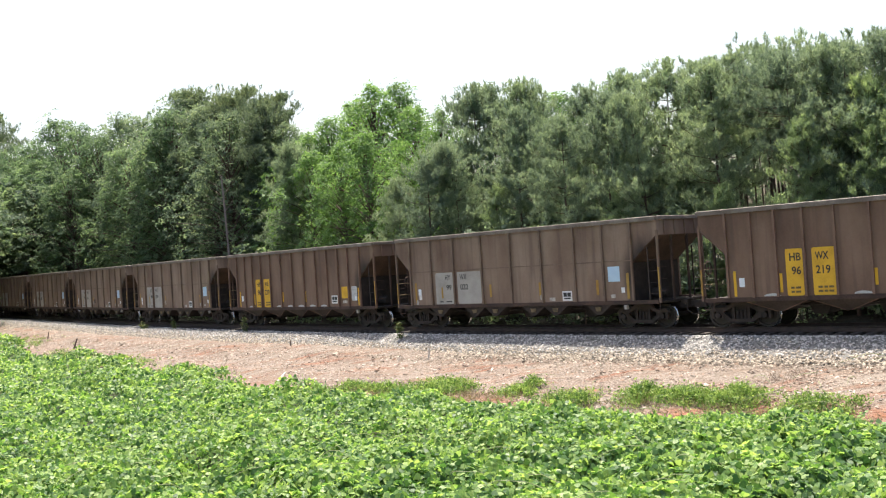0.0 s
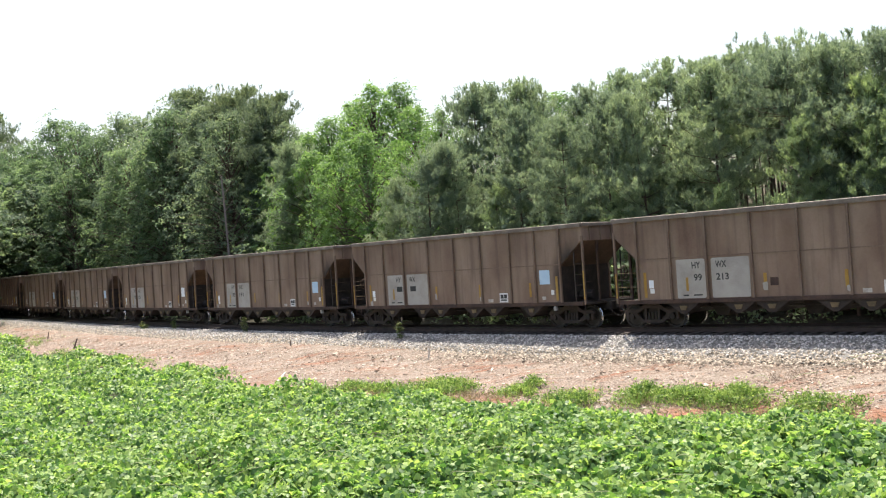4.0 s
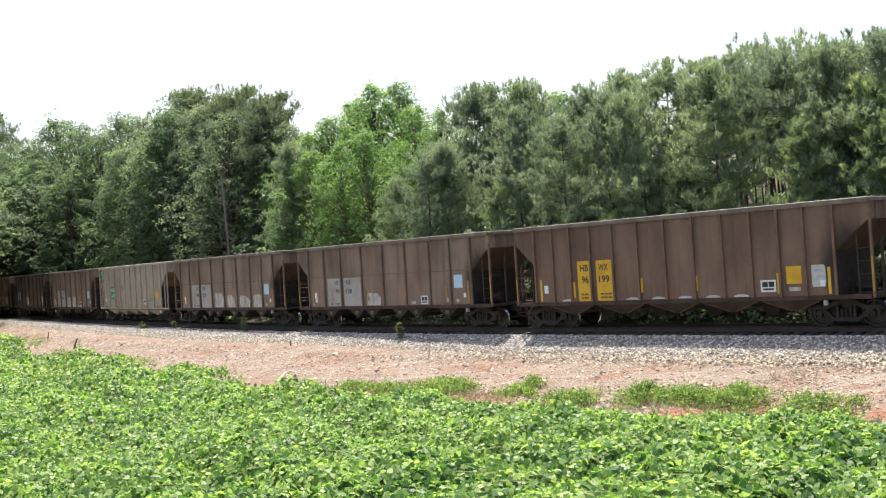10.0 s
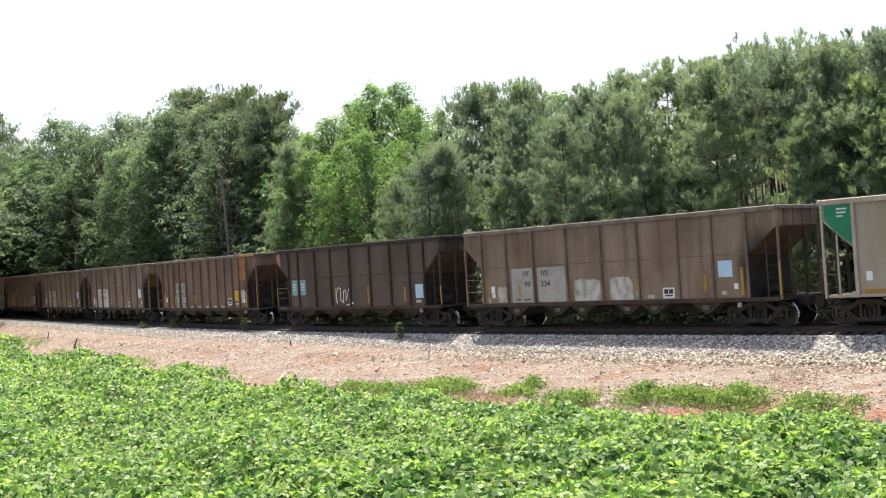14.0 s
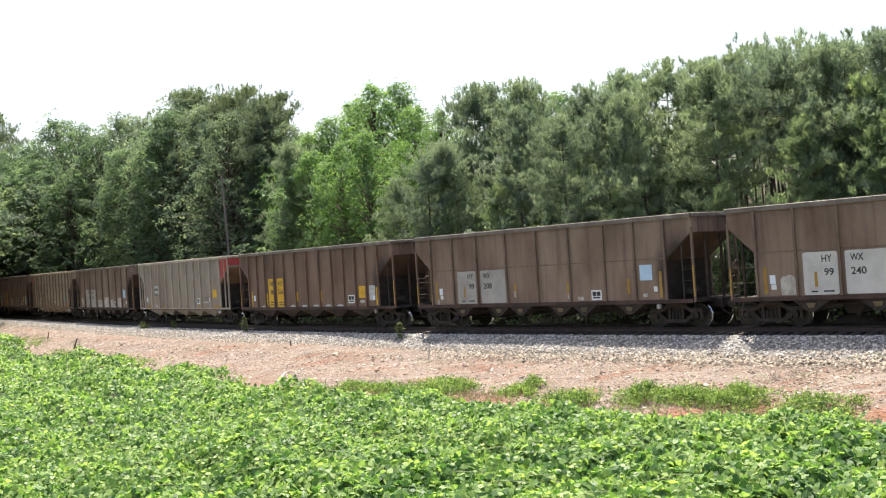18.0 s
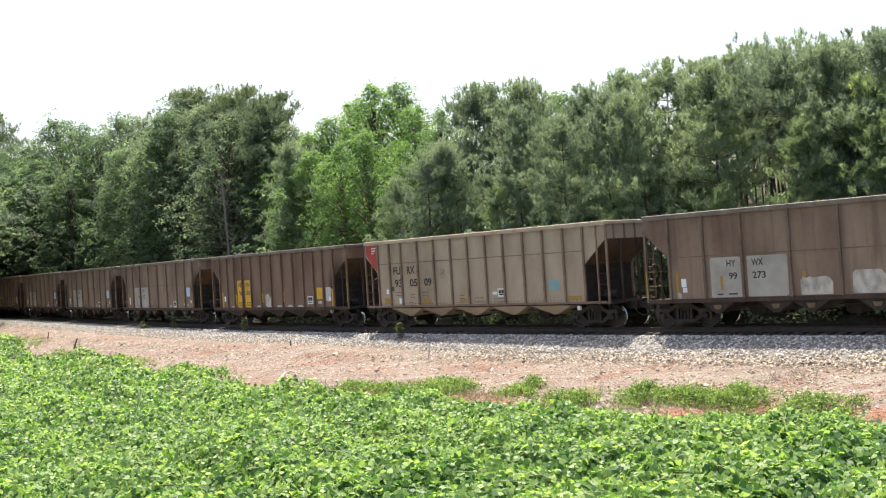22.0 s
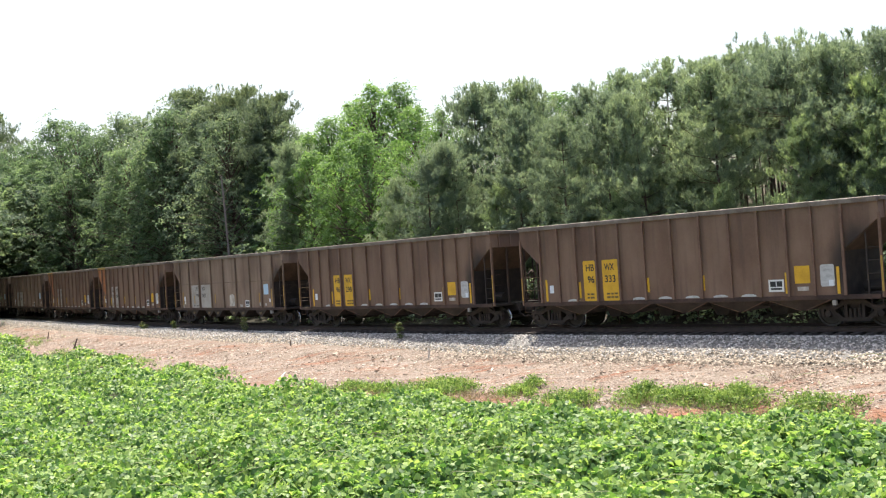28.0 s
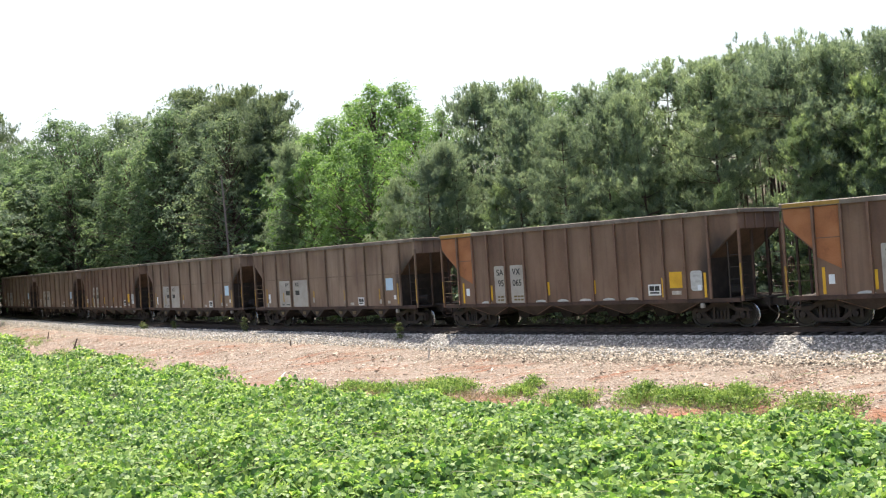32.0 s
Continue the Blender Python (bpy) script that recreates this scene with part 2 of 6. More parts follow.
weathered_sheet = material("weathered_sheet", [(0.3, 0.3, 0.29), (0.46, 0.46, 0.45), (0.58, 0.58, 0.57)], 5.0, 0.6, bump=0.03, streak=(1, 1, 2))
teal_sheet = material("teal_sheet", [(0.16, 0.3, 0.31), (0.24, 0.38, 0.38)], 2.0, 0.5, bump=0.03)
black_paint = material("black_paint", [(0.012, 0.012, 0.012), (0.03, 0.03, 0.03)], 3.0, 0.6, bump=0.05)
green_paint = material("green_paint", [(0.01, 0.16, 0.07), (0.015, 0.24, 0.11)], 2.0, 0.6, bump=0.05)
red_paint = material("red_paint", [(0.3, 0.03, 0.03), (0.45, 0.06, 0.05)], 2.0, 0.6, bump=0.05)
orange_paint = material("orange_rust_paint", [(0.2, 0.07, 0.025), (0.33, 0.125, 0.045), (0.38, 0.16, 0.07)], 1.6, 0.7, bump=0.1)
pink_paint = material("faded_pink_paint", [(0.3, 0.1, 0.08), (0.42, 0.18, 0.14)], 1.6, 0.7, bump=0.1)
rail_side = material("rusted_rail", [(0.04, 0.026, 0.02), (0.09, 0.055, 0.04)], 3.0, 0.8, bump=0.2)
tie_wood = material("creosoted_tie_wood", [(0.0287, 0.023, 0.0196), (0.069, 0.0552, 0.046), (0.115, 0.0978, 0.0828)], 2.0, 0.9, bump=0.5, fine=20)
ballast_mat = material("ballast_stone", [(0.07, 0.066, 0.061), (0.16, 0.152, 0.141), (0.26, 0.246, 0.228)], 6.0, 0.9, bump=0.5, fine=16, dist=0.04)
stone_mat = material("loose_stone", [(0.13, 0.122, 0.111), (0.275, 0.26, 0.24), (0.48, 0.455, 0.42)], 4.0, 0.9, bump=0.3, random=0.5)
bark = material("pine_bark", [(0.04, 0.028, 0.022), (0.1, 0.07, 0.055), (0.16, 0.12, 0.1)], 3.0, 0.95, bump=0.7, fine=14, streak=(1, 1, 0.3))
splinter_wood = material("pale_split_wood", [(0.36, 0.31, 0.26), (0.55, 0.5, 0.44)], 3.0, 0.9, bump=0.4, fine=14, streak=(1, 1, 0.2))
snag_wood = material("bleached_snag_wood", [(0.161, 0.127, 0.115), (0.299, 0.247, 0.218)], 3.0, 0.95, bump=0.6, fine=14, streak=(1, 1, 0.2))
needle = material("pine_needles", [(0.1, 0.142, 0.11), (0.178, 0.24, 0.177), (0.274, 0.342, 0.234)], 0.5, 0.65, bump=0, thin=0.4, gloss=0.2, random=0.3, vary=0.14, glow=(1.75, 1.68, 1.15))
old_needle = material("old_pine_needles", [(0.066, 0.098, 0.08), (0.127, 0.172, 0.132), (0.207, 0.262, 0.184)], 0.5, 0.65, bump=0, thin=0.4, gloss=0.2, random=0.3, vary=0.1)
young_needle = material("young_pine_needles", [(0.118, 0.172, 0.112), (0.205, 0.282, 0.172), (0.302, 0.392, 0.23)], 0.5, 0.65, bump=0, thin=0.42, gloss=0.2, random=0.3, vary=0.1)
leaf_dark = material("dark_broad_leaves", [(0.063, 0.1, 0.07), (0.129, 0.178, 0.12), (0.216, 0.272, 0.168)], 0.5, 0.6, bump=0, thin=0.5, gloss=0.1, random=0.26, vary=0.14, glow=(1.65, 1.62, 1.15))
leaf_mid = material("mid_broad_leaves", [(0.052, 0.092, 0.055), (0.109, 0.166, 0.096), (0.181, 0.25, 0.138)], 0.5, 0.6, bump=0, thin=0.48, gloss=0.12, random=0.26, vary=0.14, glow=(1.65, 1.62, 1.15))
leaf_bright = material("bright_broad_leaves", [(0.0675, 0.132, 0.048), (0.119, 0.215, 0.078), (0.186, 0.29, 0.116)], 0.5, 0.6, bump=0, thin=0.5, gloss=0.25, random=0.24, vary=0.14)
vine_leaf = material("vine_leaves", [(0.05, 0.115, 0.033), (0.129, 0.227, 0.059), (0.264, 0.36, 0.118)], 0.6, 0.47, bump=0, thin=0.43, random=0.6, gloss=0.26, glow=(1.77, 1.79, 1.05))
dry_leaf = material("dead_bank_grass", [(0.1, 0.08, 0.05), (0.2, 0.165, 0.1), (0.34, 0.29, 0.19)], 1.0, 0.8, bump=0, thin=0.2, random=0.6)
bank_weed = material("bank_weeds", [(0.055, 0.112, 0.03), (0.132, 0.212, 0.06), (0.25, 0.33, 0.12)], 0.8, 0.55, bump=0, thin=0.45, random=0.6, gloss=0.2, glow=(1.7, 1.7, 1.0))
stained_stone = material("clay_stained_stone", [(0.13, 0.106, 0.08), (0.265, 0.22, 0.17), (0.45, 0.385, 0.305)], 4.0, 0.9, bump=0.3, random=0.5)
weed_leaf = material("dry_weed_leaves", [(0.048, 0.0864, 0.0288), (0.106, 0.144, 0.048), (0.192, 0.192, 0.0864)], 1.0, 0.7, bump=0, thin=0.3, random=0.5)
runner_mat = material("vine_stems", [(0.16, 0.2, 0.08), (0.26, 0.28, 0.13)], 3.0, 0.7, bump=0.1)
gusset_paint = material("dulled_yellow_paint", [(0.07, 0.05, 0.025), (0.2, 0.14, 0.07)], 3.0, 0.8, bump=0.1)
clod_mat = material("clay_clods", [(0.13, 0.07, 0.045), (0.215, 0.148, 0.108), (0.36, 0.3, 0.25)], 4.0, 0.95, bump=0.3, random=0.4)
chip_mat = material("bark_chips", [(0.08, 0.055, 0.042), (0.22, 0.165, 0.125), (0.46, 0.41, 0.35)], 4.0, 0.95, bump=0.3, random=0.8)
dead_stalk = material("dead_stalks", [(0.12, 0.09, 0.06), (0.28, 0.23, 0.17)], 3.0, 0.9, bump=0.3)


def ground_material():
    """Red clay and litter beside the line, soil under the vines, leaf litter in the wood, darkened for the trees'
    shade.
    """
    mat = bpy.data.materials.new("clay_ground")
    mat.use_nodes = True
    n, l = mat.node_tree.nodes, mat.node_tree.links
    bsdf = n["Principled BSDF"]
    bsdf.inputs["Roughness"].default_value = 0.95
    co = n.new("ShaderNodeTexCoord")

    def tex(scale, detail=8):
        t = n.new("ShaderNodeTexNoise")
        t.inputs["Scale"].default_value, t.inputs["Detail"].default_value = scale, detail
        l.new(co.outputs["Object"], t.inputs["Vector"])
        return t.outputs["Fac"]

    def ramp(src, stops):
        r = n.new("ShaderNodeValToRGB")
        el = r.color_ramp.elements
        for i, (p, c) in enumerate(stops):
            e = el[i] if i < 2 else el.new(p)
            e.position, e.color = p, (*c, 1)
        l.new(src, r.inputs[0])
        return r.outputs[0]

    def mixed(fac, a, b):
        m = n.new("ShaderNodeMix")
        m.data_type = "RGBA"
        l.new(fac, m.inputs[0])
        l.new(a, m.inputs[6])
        l.new(b, m.inputs[7])
        return m.outputs[2]

    # graded in bands along the line
    lie = n.new("ShaderNodeMapping")
    lie.inputs["Rotation"].default_value, lie.inputs["Scale"].default_value = (0, 0, radians(46)), (0.3, 1.25, 1.0)
    l.new(co.outputs["Object"], lie.inputs[0])

    def band(scale, detail=9):
        t = n.new("ShaderNodeTexNoise")
        t.inputs["Scale"].default_value, t.inputs["Detail"].default_value = scale, detail
        l.new(lie.outputs[0], t.inputs["Vector"])
        return t.outputs["Fac"]

    clay = ramp(band(0.85), [(0.38, (0.19, 0.08, 0.042)), (0.58, (0.208, 0.174, 0.142)), (0.47, (0.15, 0.105, 0.076))])
    litter = ramp(tex(13.0), [(0.4, (0.075, 0.052, 0.039)), (0.6, (0.25, 0.211, 0.174)), (0.48, (0.15, 0.111, 0.085))])
    blot = ramp(band(2.4), [(0.42, (0.1, 0.1, 0.1)), (0.56, (0.95, 0.95, 0.95))])
    fresh = n.new("ShaderNodeAttribute")
    fresh.attribute_name = "clay_bank"
    worn = n.new("ShaderNodeMath")
    worn.operation = "MULTIPLY"
    l.new(fresh.outputs["Fac"], worn.inputs[0])
    l.new(ramp(tex(0.9), [(0.4, (0.15, 0.15, 0.15)), (0.6, (0.95, 0.95, 0.95))]), worn.inputs[1])
    red = ramp(tex(6.0), [(0.35, (0.13, 0.048, 0.024)), (0.65, (0.25, 0.105, 0.05))])
    dirt = mixed(worn.outputs[0], mixed(blot, clay, litter), red)
    soil = ramp(tex(1.2), [(0.3, (0.022, 0.035, 0.012)), (0.7, (0.07, 0.085, 0.03))])
    # leaf litter, its dark tone carrying the shade behind the track
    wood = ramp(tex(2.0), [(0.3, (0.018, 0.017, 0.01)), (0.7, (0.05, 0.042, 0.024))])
    vine = n.new("ShaderNodeAttribute")
    vine.attribute_name = "vine_cover"
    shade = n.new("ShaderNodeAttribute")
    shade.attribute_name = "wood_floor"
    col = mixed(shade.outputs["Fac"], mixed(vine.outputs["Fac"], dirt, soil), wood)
    l.new(col, bsdf.inputs["Base Color"])
    b = n.new("ShaderNodeBump")
    b.inputs["Strength"].default_value, b.inputs["Distance"].default_value = 1.0, 0.16
    l.new(tex(7.0), b.inputs["Height"])
    l.new(b.outputs[0], bsdf.inputs["Normal"])
    return mat


# ---- ground ----
def shoulder(s):
    """How much wider the top of the ballast is along the far part of the line."""
    return 0.65 * np.clip((2 - np.asarray(s, float)) / 13, 0, 1)


def vine_edge(s):
    """How far from the line the vines begin."""
    s = np.asarray(s, float)
    base = np.interp(s, [-62, -52, -44, -38, -32, -28.5, -24, -20, -16.5, -12, -9, -7, -3.4, -1, 2.7, 5.2, 6.7, 9.3, 11.4, 12.8, 14.6, 17.4, 19, 20.8, 22.8, 24.0, 24.7, 25.4, 30],
                     [6.2, 6.8, 7.8, 9.0, 9.6, 10.0, 10.0, 9.6, 9.3, 9.9, 10.8, 11.0, 10.6, 10.9, 11.9, 12.1, 11.3, 11.2, 11.3, 11.8, 11.6, 12.3, 11.2, 10.3, 10.2, 11.0, 11.8, 10.4, 10.5])
    return base + 0.12 * np.sin(s * 0.9) + 0.16 * np.sin(s * 3.3 + 2) + 0.12 * np.sin(s * 6.1)


def ground_height(x, y):
    s, lat = lateral(x, y)
    z = np.interp(lat, [-60, -14, -9, -6, -3.4, 3.4, 6.5, 8.5, 9.6, 14, 22, 30, 60], [0.6, 0.2, -0.3, -0.9, -0.85, -0.85, -1.0, -1.05, -1.3, -1.25, -1.0, -0.7, 0.5])
    bank = np.interp(lat, [2.9, 3.3, 4.3, 6.5], [-1.0, -0.56, -0.66, -0.97])
    z = np.where((lat > 0) & (lat < 6.5), z + (np.maximum(bank, z) - z) * np.clip((9 - s) / 13, 0, 1), z)
    d = np.hypot(x, y)
    z = z + np.interp(d, [0, 6, 13, 16], [2.9, 2.0, 0.25, 0.0]) * (lat > 8)
    bumps = 0.10 * np.sin(x * 0.9 + 1.3 * np.sin(y * 0.4)) * np.sin(y * 0.8) + 0.05 * np.sin(x * 2.3 + y * 1.1)
    bumps = bumps + 0.05 * np.sin(lat * 3.3 + 1.6 * np.sin(s * 0.45)) * np.sin(s * 0.8 + 0.7 * lat) * (lat < 9.5)
    return z + bumps * np.clip((np.abs(lat) - 3.4) / 2, 0, 1)


def axis(lo, hi, step, far):
    a = list(np.arange(lo, hi + step / 2, step))
    g = step
    while a[-1] < far:
        g *= 1.35
        a.append(a[-1] + g)
    g = step
    while a[0] > -far:
        g *= 1.35
        a.insert(0, a[0] - g)
    return np.array(a)


def grid_faces(nx, ny):
    i = np.arange(nx - 1)[:, None] * ny + np.arange(ny - 1)
    return np.stack([i, i + ny, i + ny + 1, i + 1], -1).reshape(-1, 4)


def build_ground():
    ax, ay = axis(-62, 32, 0.45, 2500), axis(-6, 84, 0.45, 2500)
    gx, gy = [g.ravel() for g in np.meshgrid(ax, ay, indexing="ij")]
    gz = ground_height(gx, gy)
    me = bpy.data.meshes.new("ground")
    me.from_pydata(np.stack([gx, gy, gz], 1).tolist(), [], grid_faces(len(ax), len(ay)).tolist())
    s, lat = lateral(gx, gy)
    cover = np.clip((lat - vine_edge(s)) / 0.6, 0, 1)
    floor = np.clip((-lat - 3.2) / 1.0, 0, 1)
    bank = np.clip(1.0 - np.abs(lat - vine_edge(s) + 0.9) / 1.3, 0, 1) * np.clip((s + 4) / 8, 0.15, 1)
    for name, values in (("vine_cover", cover), ("wood_floor", floor), ("clay_bank", bank)):
        at = me.attributes.new(name, "FLOAT", "POINT")
        at.data.foreach_set("value", values.astype(np.float32))
    me.polygons.foreach_set("use_smooth", [True] * len(me.polygons))
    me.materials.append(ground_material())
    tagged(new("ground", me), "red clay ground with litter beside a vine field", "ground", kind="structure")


build_ground()


# ---- track ----
def swept(profile, s0, s1, step, closed=True):
    """A profile of (lat, z), tilted with the track, swept along the line."""
    c, sn = math.cos(radians(TILT)), math.sin(radians(TILT))
    pts = [(la * c - z * sn, z * c + la * sn) for la, z in profile]
    ss = np.arange(s0, s1 + step / 2, step)
    n = len(pts)
    v = []
    for s in ss:
        v += [beside(s, la, z) for la, z in pts]
    m = n if closed else n - 1
    f = [(k * n + i, k * n + (i + 1) % n, (k + 1) * n + (i + 1) % n, (k + 1) * n + i) for k in range(len(ss) - 1) for i in range(m)]
    return Shape().add(v, f)


track = tagged(new("railway_track"), "single railway track on pale stone ballast", "railway track", kind="structure")
RAIL = [(-0.036, 0), (-0.036, -0.035), (-0.009, -0.05), (-0.009, -0.14), (-0.07, -0.165), (-0.07, -0.18), (0.07, -0.18), (0.07, -0.165), (0.009, -0.14), (0.009, -0.05), (0.036, -0.035), (0.036, 0)]
for c in (-0.755, 0.755):
    part("rail", swept([(c + a, z) for a, z in RAIL], -640, 620, 1.5), rail_side, track, "rusty steel rail")
    part("rail_head", swept([(c - 0.03, 0.004), (c + 0.03, 0.004)], -640, 620, 1.5, False), tread_steel, track, "polished running surface")
ballast = Shape()
BED = [(-3.5, -0.95), (-2.9, -0.72), (-1.95, -0.24), (-1.3, -0.26), (0, -0.28), (1.25, -0.29), (1.75, -0.27), (1.95, -0.28), (2.9, -0.68), (3.5, -0.95)]
SB = np.arange(-640, 620.5, 1.0)
for q in SB:
    for la, z in BED:
        wide = la + (float(shoulder(q)) if la > 1.9 else 0)
        ballast.v.append(tuple(beside(q, wide, z + la * math.sin(radians(TILT)))))
ballast.f = [(k * 10 + i, k * 10 + i + 1, (k + 1) * 10 + i + 1, (k + 1) * 10 + i) for k in range(len(SB) - 1) for i in range(9)]
tagged(new("ballast", ballast.mesh("ballast", ballast_mat, True)), "bed of pale grey crushed stone under the track", "ballast", kind="structure")


# ---- trees ----
def tube(sh, pts, radii, n=6):
    """A tapering stem through points."""
    rings = []
    for i, (p, r) in enumerate(zip(pts, radii)):
        d = Vector(pts[min(i + 1, len(pts) - 1)]) - Vector(pts[max(i - 1, 0)])
        q = d.to_track_quat("Z", "Y")
        rings += [Vector(p) + q @ Vector((r * math.cos(6.2832 * k / n), r * math.sin(6.2832 * k / n), 0)) for k in range(n)]
    f = [(k * n + i, k * n + (i + 1) % n, (k + 1) * n + (i + 1) % n, (k + 1) * n + i) for k in range(len(pts) - 1) for i in range(n)]
    sh.add(rings, f)


def blades(rng, centres, outward, count, length, width, spread, up):
    """Thin needles standing out from each centre."""
    n = len(centres) * count
    c = np.repeat(centres, count, 0)
    d = np.repeat(outward, count, 0) + rng.normal(0, spread, (n, 3)) + np.array([0, 0, up])
    d /= np.linalg.norm(d, axis=1)[:, None] + 1e-9
    w = np.cross(d, rng.normal(0, 1, (n, 3)))
    w /= np.linalg.norm(w, axis=1)[:, None] + 1e-9
    ln = length * rng.uniform(0.7, 1.25, (n, 1))
    wd = width * rng.uniform(0.7, 1.3, (n, 1))
    v = np.stack([c - w * wd, c + w * wd, c + d * ln], 1)
    return v.reshape(-1, 3), np.arange(n * 3).reshape(-1, 3)


def leaves(rng, centres, count, radius, size, lean=0.8):
    """Folded leaves scattered round each centre."""
    n = len(centres) * count
    c = np.repeat(centres, count, 0) + rng.normal(0, radius, (n, 3)) * np.array([1, 1, 0.7])
    nrm = rng.normal(0, lean, (n, 3)) + np.array([0, 0, 1])
    nrm /= np.linalg.norm(nrm, axis=1)[:, None]
    u = np.cross(nrm, rng.normal(0, 1, (n, 3)))
    u /= np.linalg.norm(u, axis=1)[:, None] + 1e-9
    w = np.cross(nrm, u)
    sz = size * rng.uniform(0.6, 1.3, (n, 1))
    v = np.stack([c - u * sz, c + w * sz * 0.62 - nrm * sz * 0.2, c + u * sz * 1.1, c - w * sz * 0.62 - nrm * sz * 0.2], 1)
    return v.reshape(-1, 3), np.arange(n * 4).reshape(-1, 4)


def quick_mesh(name, v, f, mat):
    me = bpy.data.meshes.new(name)
    k = f.shape[1]
    me.vertices.add(len(v))
    me.vertices.foreach_set("co", np.ascontiguousarray(v, dtype=np.float32).ravel())
    me.loops.add(f.size)
    me.loops.foreach_set("vertex_index", f.ravel().astype(np.int32))
    me.polygons.add(len(f))
    me.polygons.foreach_set("loop_start", (np.arange(len(f)) * k).astype(np.int32))
    me.materials.append(mat)
    me.update(calc_edges=True)
    return me


def pine(seed, base=0.3, wide=0.2, full=1.0, tuft=1.0, spires=9, stout=0.1, mat=None, cone=1.3):
    """A pine ten metres tall: rising limbs that end in upright bottle brushes of needles, and several leaders at the top."""
    rng = np.random.default_rng(seed)
    h = 10.0
    sh = Shape()
    bend = rng.normal(0, 0.12, 2)

    def stem(z):
        return np.array([bend[0] * (z / h) ** 2 * 2, bend[1] * (z / h) ** 2 * 2, z])

    tube(sh, [stem(z) for z in np.linspace(-0.3, h * 0.95, 8)], [stout * (1 - 0.9 * i / 7) for i in range(8)], 7)
    cent, axes, long = [], [], []
    side = rng.uniform(0.72, 1.18, 6)
    z = h * base
    while z < h * 0.93:
        f = (z - h * base) / (h * (1 - base))
        reach = h * wide * (0.55 + 0.55 * min(1.0, f * 2.6)) * (1 - f ** cone) ** 0.9 + 0.2
        for a in rng.uniform(0, 6.28, int(rng.integers(4, 7))):
            r = reach * rng.uniform(0.45, 1.1) * side[int(a) % 6]
            d = np.array([math.cos(a), math.sin(a), 0])
            e = np.array([-d[1], d[0], 0])
            rise = rng.uniform(0.05, 0.4) + 0.35 * f
            p0, p1 = stem(z), stem(z) + d * r * 0.55 + np.array([0, 0, rise * r * 0.3])
            p2 = stem(z) + d * r + np.array([0, 0, rise * r])
            p2[2] = min(p2[2], h * 0.95)
            tube(sh, [p0, p1, p2], [0.016, 0.011, 0.005], 3)
            m = max(2, int((1.6 + r * 3.3) * full + rng.uniform(0, 1)))
            for t in np.linspace(1.0, 0.3, m):
                # a clump: a fan of brushes on one twig
                q = p0 * (1 - t) ** 2 + 2 * p1 * t * (1 - t) + p2 * t * t
                q = q + e * rng.normal(0, 0.05 + 0.24 * r * t) + d * rng.normal(0, 0.1) + np.array([0, 0, rng.normal(0.03, 0.07)])
                for _ in range(5):
                    b = rng.normal(0, 1, 3) * np.array([0.1, 0.1, 0.09])
                    cent.append(q + b + np.array([0, 0, 0.08]))
                    axes.append(d * 0.1 + b * 2.4 + rng.normal(0, 0.14, 3) + np.array([0, 0, 1.0]))
                    long.append(rng.uniform(0.14, 0.27) * tuft)
        z += h * rng.uniform(0.031, 0.05)
    # leaders: stacked brushes that stand out over the crown
    for k in range(spires):
        a, r = rng.uniform(0, 6.28), (0.0 if k == 0 else rng.uniform(0.2, 0.85))
        foot = stem(h * (0.86 - 0.05 * r)) + np.array([math.cos(a) * r, math.sin(a) * r, 0])
        tip = h * (0.975 if k == 0 else 0.955 - 0.07 * r - rng.uniform(0, 0.03))
        tube(sh, [foot, (foot[0], foot[1], tip)], [0.02, 0.006], 3)
        for zz in np.repeat(np.arange(foot[2], tip, 0.1), 2):
            cent.append(np.array([foot[0], foot[1], zz]) + rng.normal(0, 0.07 + 0.17 * (tip - zz) / 1.3, 3) * np.array([1, 1, 0.3]))
            axes.append(np.array([rng.normal(0, 0.2), rng.normal(0, 0.2), 1.0]))
            long.append(0.26 * tuft)
    c, ax, ln = np.array(cent), np.array(axes), np.array(long)
    ax /= np.linalg.norm(ax, axis=1)[:, None]
    k = 18
    along = (np.tile(np.linspace(-0.5, 0.42, k), len(c)) * np.repeat(ln, k))[:, None]
    v, f = blades(rng, np.repeat(c, k, 0) + np.repeat(ax, k, 0) * along, np.repeat(ax, k, 0), 1, 0.17 * tuft, 0.0138 * tuft, 0.6, 0.0)
    return sh.mesh("trunk", bark), quick_mesh("crown", v, f, mat or needle)


